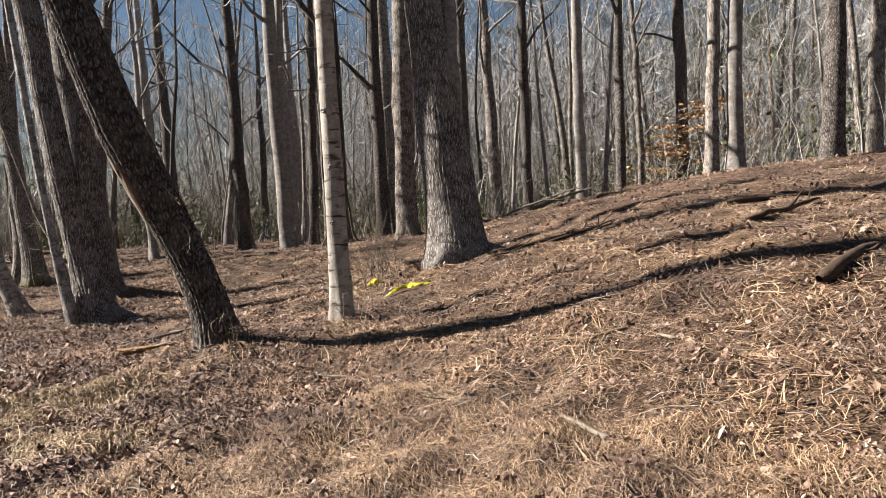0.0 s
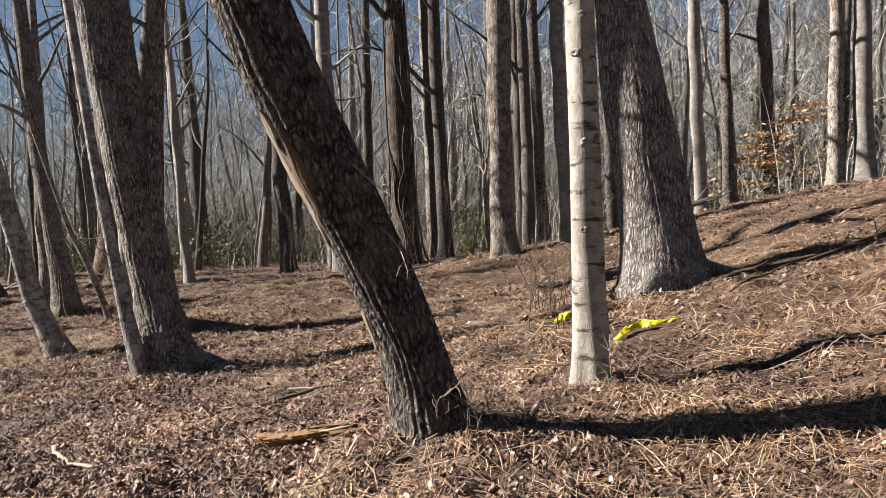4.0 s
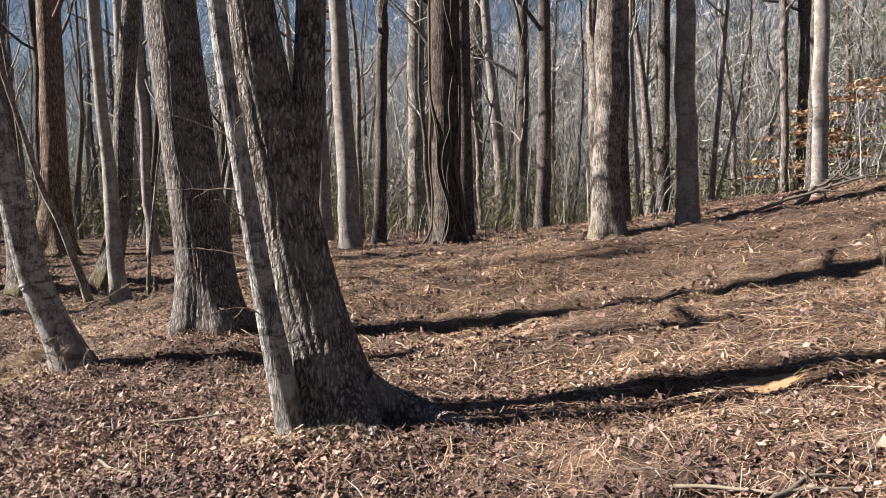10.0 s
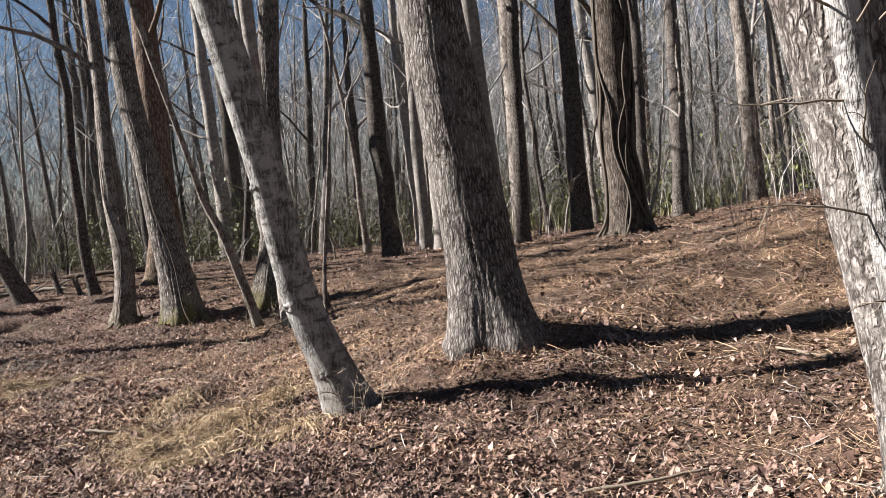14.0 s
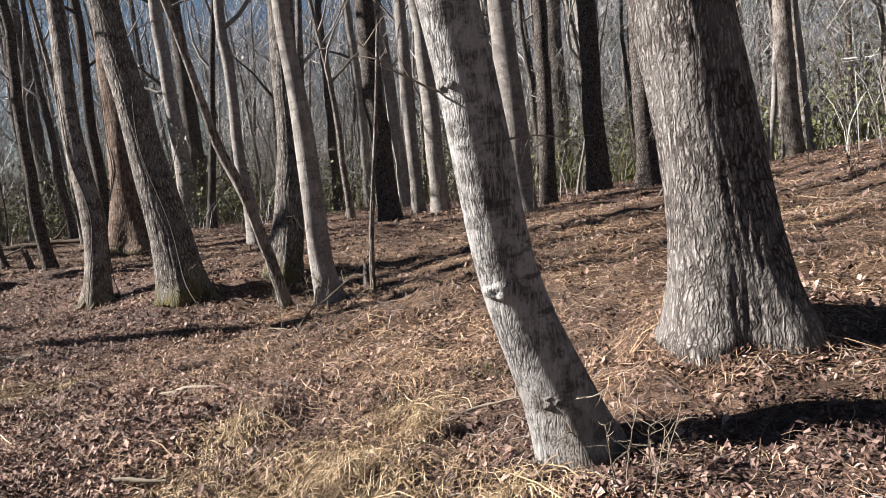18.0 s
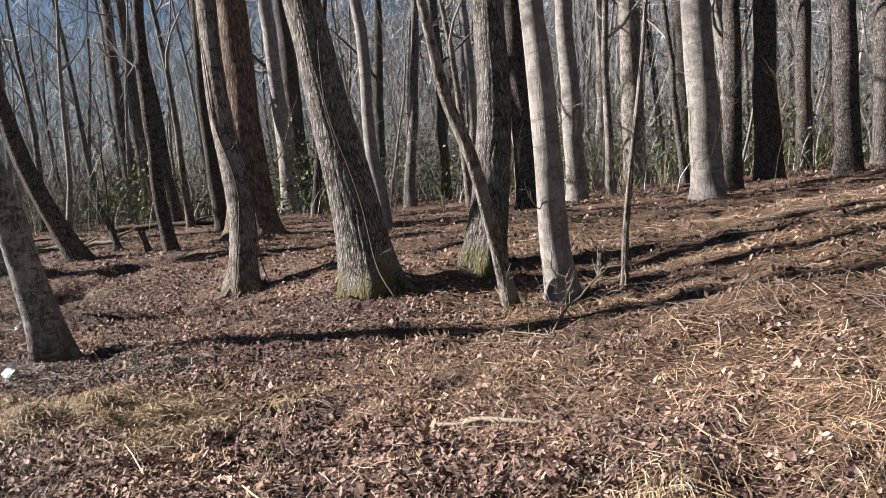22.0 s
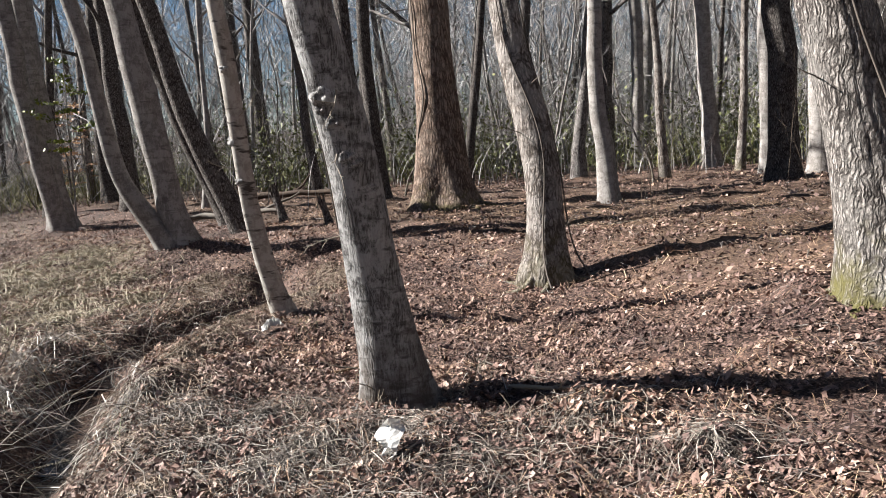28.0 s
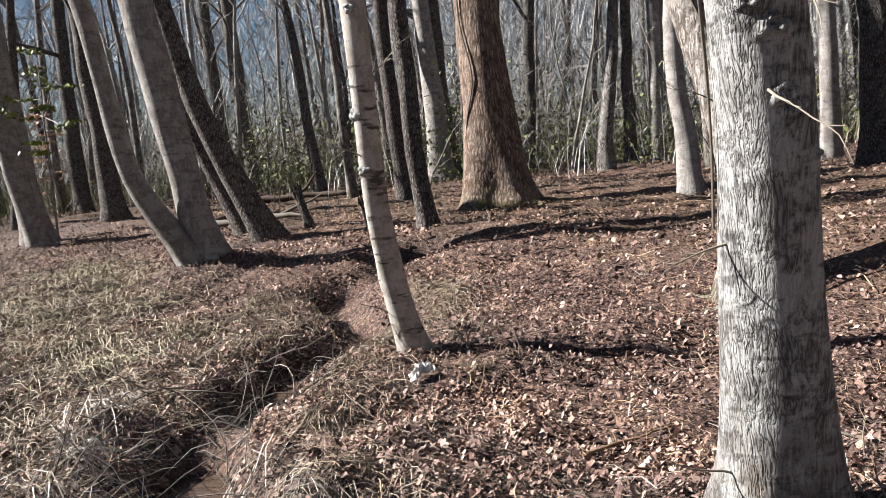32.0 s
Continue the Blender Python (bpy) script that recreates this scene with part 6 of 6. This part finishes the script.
def tufts(name, spots, per, height, lean, label, wid=0.004, mat=None, clump=0.13):
    """Grass in small tussocks scattered over each spot."""
    xs, ys = [], []
    for x, y, r in spots:
        for _ in range(int(34 * r * r) + 2):
            a, d = rng.uniform(0, 6.28), r * math.sqrt(rng.random())
            n = int(per * rng.uniform(0.5, 1.4))
            xs.append(x + d * math.cos(a) + rng.normal(0, clump * 0.5, n))
            ys.append(y + d * math.sin(a) + rng.normal(0, clump * 0.5, n))
    return blades(name, mat or GRASS, np.concatenate(xs), np.concatenate(ys), height, wid, lean, label, "grass", 3)


def matted(name, spots, per, length, rise, wid, mat, label, category="grass", loose=0.75, clear=0.3, dome=0.0):
    """Fallen strands lying over one another: each arches off the ground and comes down again."""
    cx, cy, cz = [], [], []
    for x, y, r in spots:
        n = int(per * r * r * 3.14)
        a, d = rng.uniform(0, 6.28, n), np.minimum(np.abs(rng.normal(0, 0.62, n)), 1.5) * r
        cx.append(x + d * np.cos(a))
        cy.append(y + d * np.sin(a))
        cz.append(dome * np.maximum(0, 1 - (d / (1.25 * r)) ** 2) * rng.random(n) ** 0.4)
    x, y, over = np.concatenate(cx), np.concatenate(cy), np.concatenate(cz)
    dry = ditch_gap(x, y) > clear
    x, y, over = x[dry], y[dry], over[dry]
    n = len(x)
    swirl = 1.5 * np.sin(x * 2.1 + np.sin(y * 1.7)) + rng.normal(0, loose, n)
    ln, top, turn = length * rng.uniform(0.35, 1.5, n), rise * rng.random(n) ** 1.5, rng.normal(0, 0.22, n)
    v = []
    for k, f in enumerate((0.0, 0.35, 0.7, 1.0)):
        a = swirl + turn * f
        px, py = x + np.cos(a) * ln * (f - 0.5), y + np.sin(a) * ln * (f - 0.5)
        pz = ground_z(px, py) + 0.008 + top * (0.15, 1.0, 0.75, 0.1)[k] + over + 0.01 * rng.random(n)
        w = wid * (1.0, 0.9, 0.7, 0.35)[k]
        v += [np.stack([px - np.sin(a) * w, py + np.cos(a) * w, pz - w * 0.4], -1), np.stack([px + np.sin(a) * w, py - np.cos(a) * w, pz + w * 0.8], -1)]
    v = np.stack(v, 1).reshape(-1, 3)
    i = np.arange(n)[:, None] * 8
    f = np.concatenate([i + [2 * k, 2 * k + 1, 2 * k + 3, 2 * k + 2] for k in range(3)])
    tagged(new(name, mesh_of(name, v, f, mat)), label, category, kind="stuff")


GOLDEN = [(-3.63, 6.4, 0.45), (-3.0, 6.47, 0.5), (-2.3, 5.0, 0.35), (-2.79, 4.96, 0.4), (-3.3, 5.7, 0.4), (-10.36, 15.67, 0.5), (-9.88, 15.98, 0.5), (-9.33, 16.72, 0.35), (-8.98, 14.88, 0.35),
          (-9.6, 15.3, 0.5), (-10.0, 15.0, 0.4), (-10.8, 16.2, 0.4), (-10.6, 16.9, 0.35), (-14.75, 19.47, 0.4), (-14.36, 19.95, 0.4), (-13.68, 19.65, 0.38), (-13.22, 19.43, 0.3), (-12.68, 19.47, 0.25), (-13.47, 18.97, 0.4)]
matted("matted_grass", GOLDEN, 3300, 0.15, 0.07, 0.0019, GOLD, "matted golden dry grass beside the trail", loose=2.0)
matted("grass_tussocks", [(-14.65, 19.5, 0.28), (-14.2, 19.72, 0.24), (-13.62, 19.4, 0.27), (-14.9, 19.75, 0.2), (-13.95, 19.35, 0.18), (-9.3, 16.0, 0.2), (-9.75, 15.55, 0.22), (-10.3, 15.3, 0.2)], 5200, 0.13, 0.05, 0.0016, GOLD, "low domed tussocks of golden dry grass", loose=2.0, dome=0.15)
matted("long_straw", GOLDEN[5:], 110, 0.5, 0.09, 0.0032, GOLD, "long pale straws fallen over matted grass", loose=1.3)
BANK = [(DITCH[k][0] * (1 - g) + DITCH[k + 1][0] * g + o, DITCH[k][1] * (1 - g) + DITCH[k + 1][1] * g, 0.4) for k in range(0, 5) for g in (0.1, 0.4, 0.7) for o in (-0.95, 0.85)]
matted("bank_thatch", BANK, 1500, 0.2, 0.06, 0.0022, THATCH, "matted brown dry grass along a ditch bank", loose=2.0)
matted("meadow_thatch", [(-20.2, 25.8, 0.8), (-21.0, 27.0, 0.9), (-22.2, 28.5, 1.0), (-21.2, 28.8, 0.9), (-23.2, 31.9, 1.2), (-22.3, 30.4, 1.0), (-24.0, 30.0, 1.2), (-19.9, 27.1, 0.7), (-23.2, 28.8, 1.0), (-21.6, 25.6, 0.9), (-20.6, 24.4, 0.8), (-22.6, 26.8, 1.0)], 420, 0.28, 0.12, 0.0032, GRASS, "matted pale meadow grass beyond a ditch", loose=2.0)
matted("stalk_tangle", [(-15.2 - 0.5 * k, 21.0 + 0.3 * k + 0.3 * math.sin(k * 2.3), 0.55) for k in range(6)] + [(-15.9 - 0.5 * k, 20.6 + 0.5 * k, 0.5) for k in range(5)] + [(-14.6, 21.4, 0.5), (-14.0, 20.9, 0.5)], 800, 0.26, 0.06, 0.002, STALK, "grey tangle of dead weed stalks on a bank", "undergrowth", 2.0)
matted("pale_stems", [(-19.3, 23.6, 0.5), (-18.9, 22.7, 0.5), (-18.5, 23.3, 0.45), (-19.5, 24.3, 0.4), (-18.2, 22.3, 0.4)], 130, 0.4, 0.17, 0.0032, PALE_STEM, "bleached white dead stems over a ditch", "undergrowth", 1.2, -1.0)
tufts("bank_tussock", [(DITCH[k][0] * (1 - g) + DITCH[k + 1][0] * g - 0.75 + 0.3 * math.sin(k * 5 + g * 9), DITCH[k][1] * (1 - g) + DITCH[k + 1][1] * g, 0.22 + 0.1 * math.sin(k * 3 + g * 7)) for k in range(1, 5) for g in (0.1, 0.4, 0.7)], 24, 0.2, 2.2, "bent pale grass hanging over a ditch", 0.003, GRASS, 0.2)
SPRIG = island_mat("green_sprig", [(0.0, (0.035, 0.04, 0.012)), (0.6, (0.08, 0.085, 0.03)), (1.0, (0.14, 0.13, 0.06))], 0.7)
tufts("green_sprigs", [(-5.72, 11.55, 0.14), (-5.5, 11.5, 0.1), (-8.72, 16.9, 0.1), (-12.45, 18.3, 0.16), (-9.1, 13.2, 0.12), (-16.9, 24.5, 0.14), (-17.9, 25.0, 0.15)], 60, 0.13, 1.0, "small olive-green sprigs among dead leaves", 0.004, SPRIG, 0.16)
n = 58000
s, u = rng.uniform(28, 70, n), rng.uniform(-6, 8.5, n)
keep = (u < 2.3 + 0.13 * (s - 30) + 0.7 * np.sin(s * 0.5) - 1.2 * (s < 31)) & (u > edge_u(s) - 1.5)
xs, ys = (-0.66 * s + 0.75 * u)[keep], (0.75 * s + 0.66 * u)[keep]
ok = ditch_gap(xs, ys) > 0.3
blades("meadow_grass", GRASS, xs[ok], ys[ok], 0.2, 0.005, 1.5, "bent pale dry grass along a ditch", "grass", 2)
x, y = spread(42000, 6.0, 1.2, 23.0, 40.0)
STALKS_AT = (0.75 * x + 0.66 * y < 3.2 + 0.5 * np.sin(x * 2)) & (ditch_gap(x, y) > 0.2)
blades("dead_stalks", STALK, x[STALKS_AT], y[STALKS_AT], 0.1, 0.003, 2.6, "short dead weed stalks on a bank", "undergrowth", 2)
n = 12000
s, u = rng.uniform(23, 34, n), rng.uniform(0.3, 2.7, n)
blades("bank_grass", STALK, -0.66 * s + 0.75 * u, 0.75 * s + 0.66 * u, 0.08, 0.0025, 2.6, "matted dry grass and stalks on a bank", "grass", 3)
t = Tubes()
for _ in range(380):
    f = rng.uniform(0.2, 3.4)
    a = int(f)
    g = f - a
    x = DITCH[a][0] * (1 - g) + DITCH[a + 1][0] * g + rng.normal(-0.25, 0.5)
    y = DITCH[a][1] * (1 - g) + DITCH[a + 1][1] * g + rng.normal(0, 0.4)
    w = rng.uniform(0, 6.28)
    p = bent(rng, (x, y, float(ground_z(x, y)) + 0.02), (math.cos(w), math.sin(w), rng.uniform(0.1, 0.9)), rng.uniform(0.3, 0.9), 6, 0.22, -0.16)
    p[:, 2] = np.maximum(p[:, 2], ground_z(p[:, 0], p[:, 1]) + 0.01)
    t.tube(p, np.linspace(0.005, 0.002, 6), 3)
tagged(new("bramble_tangle", t.mesh("bramble_tangle", STALK)), "tangle of pale dead stems over a ditch", "undergrowth", kind="stuff")
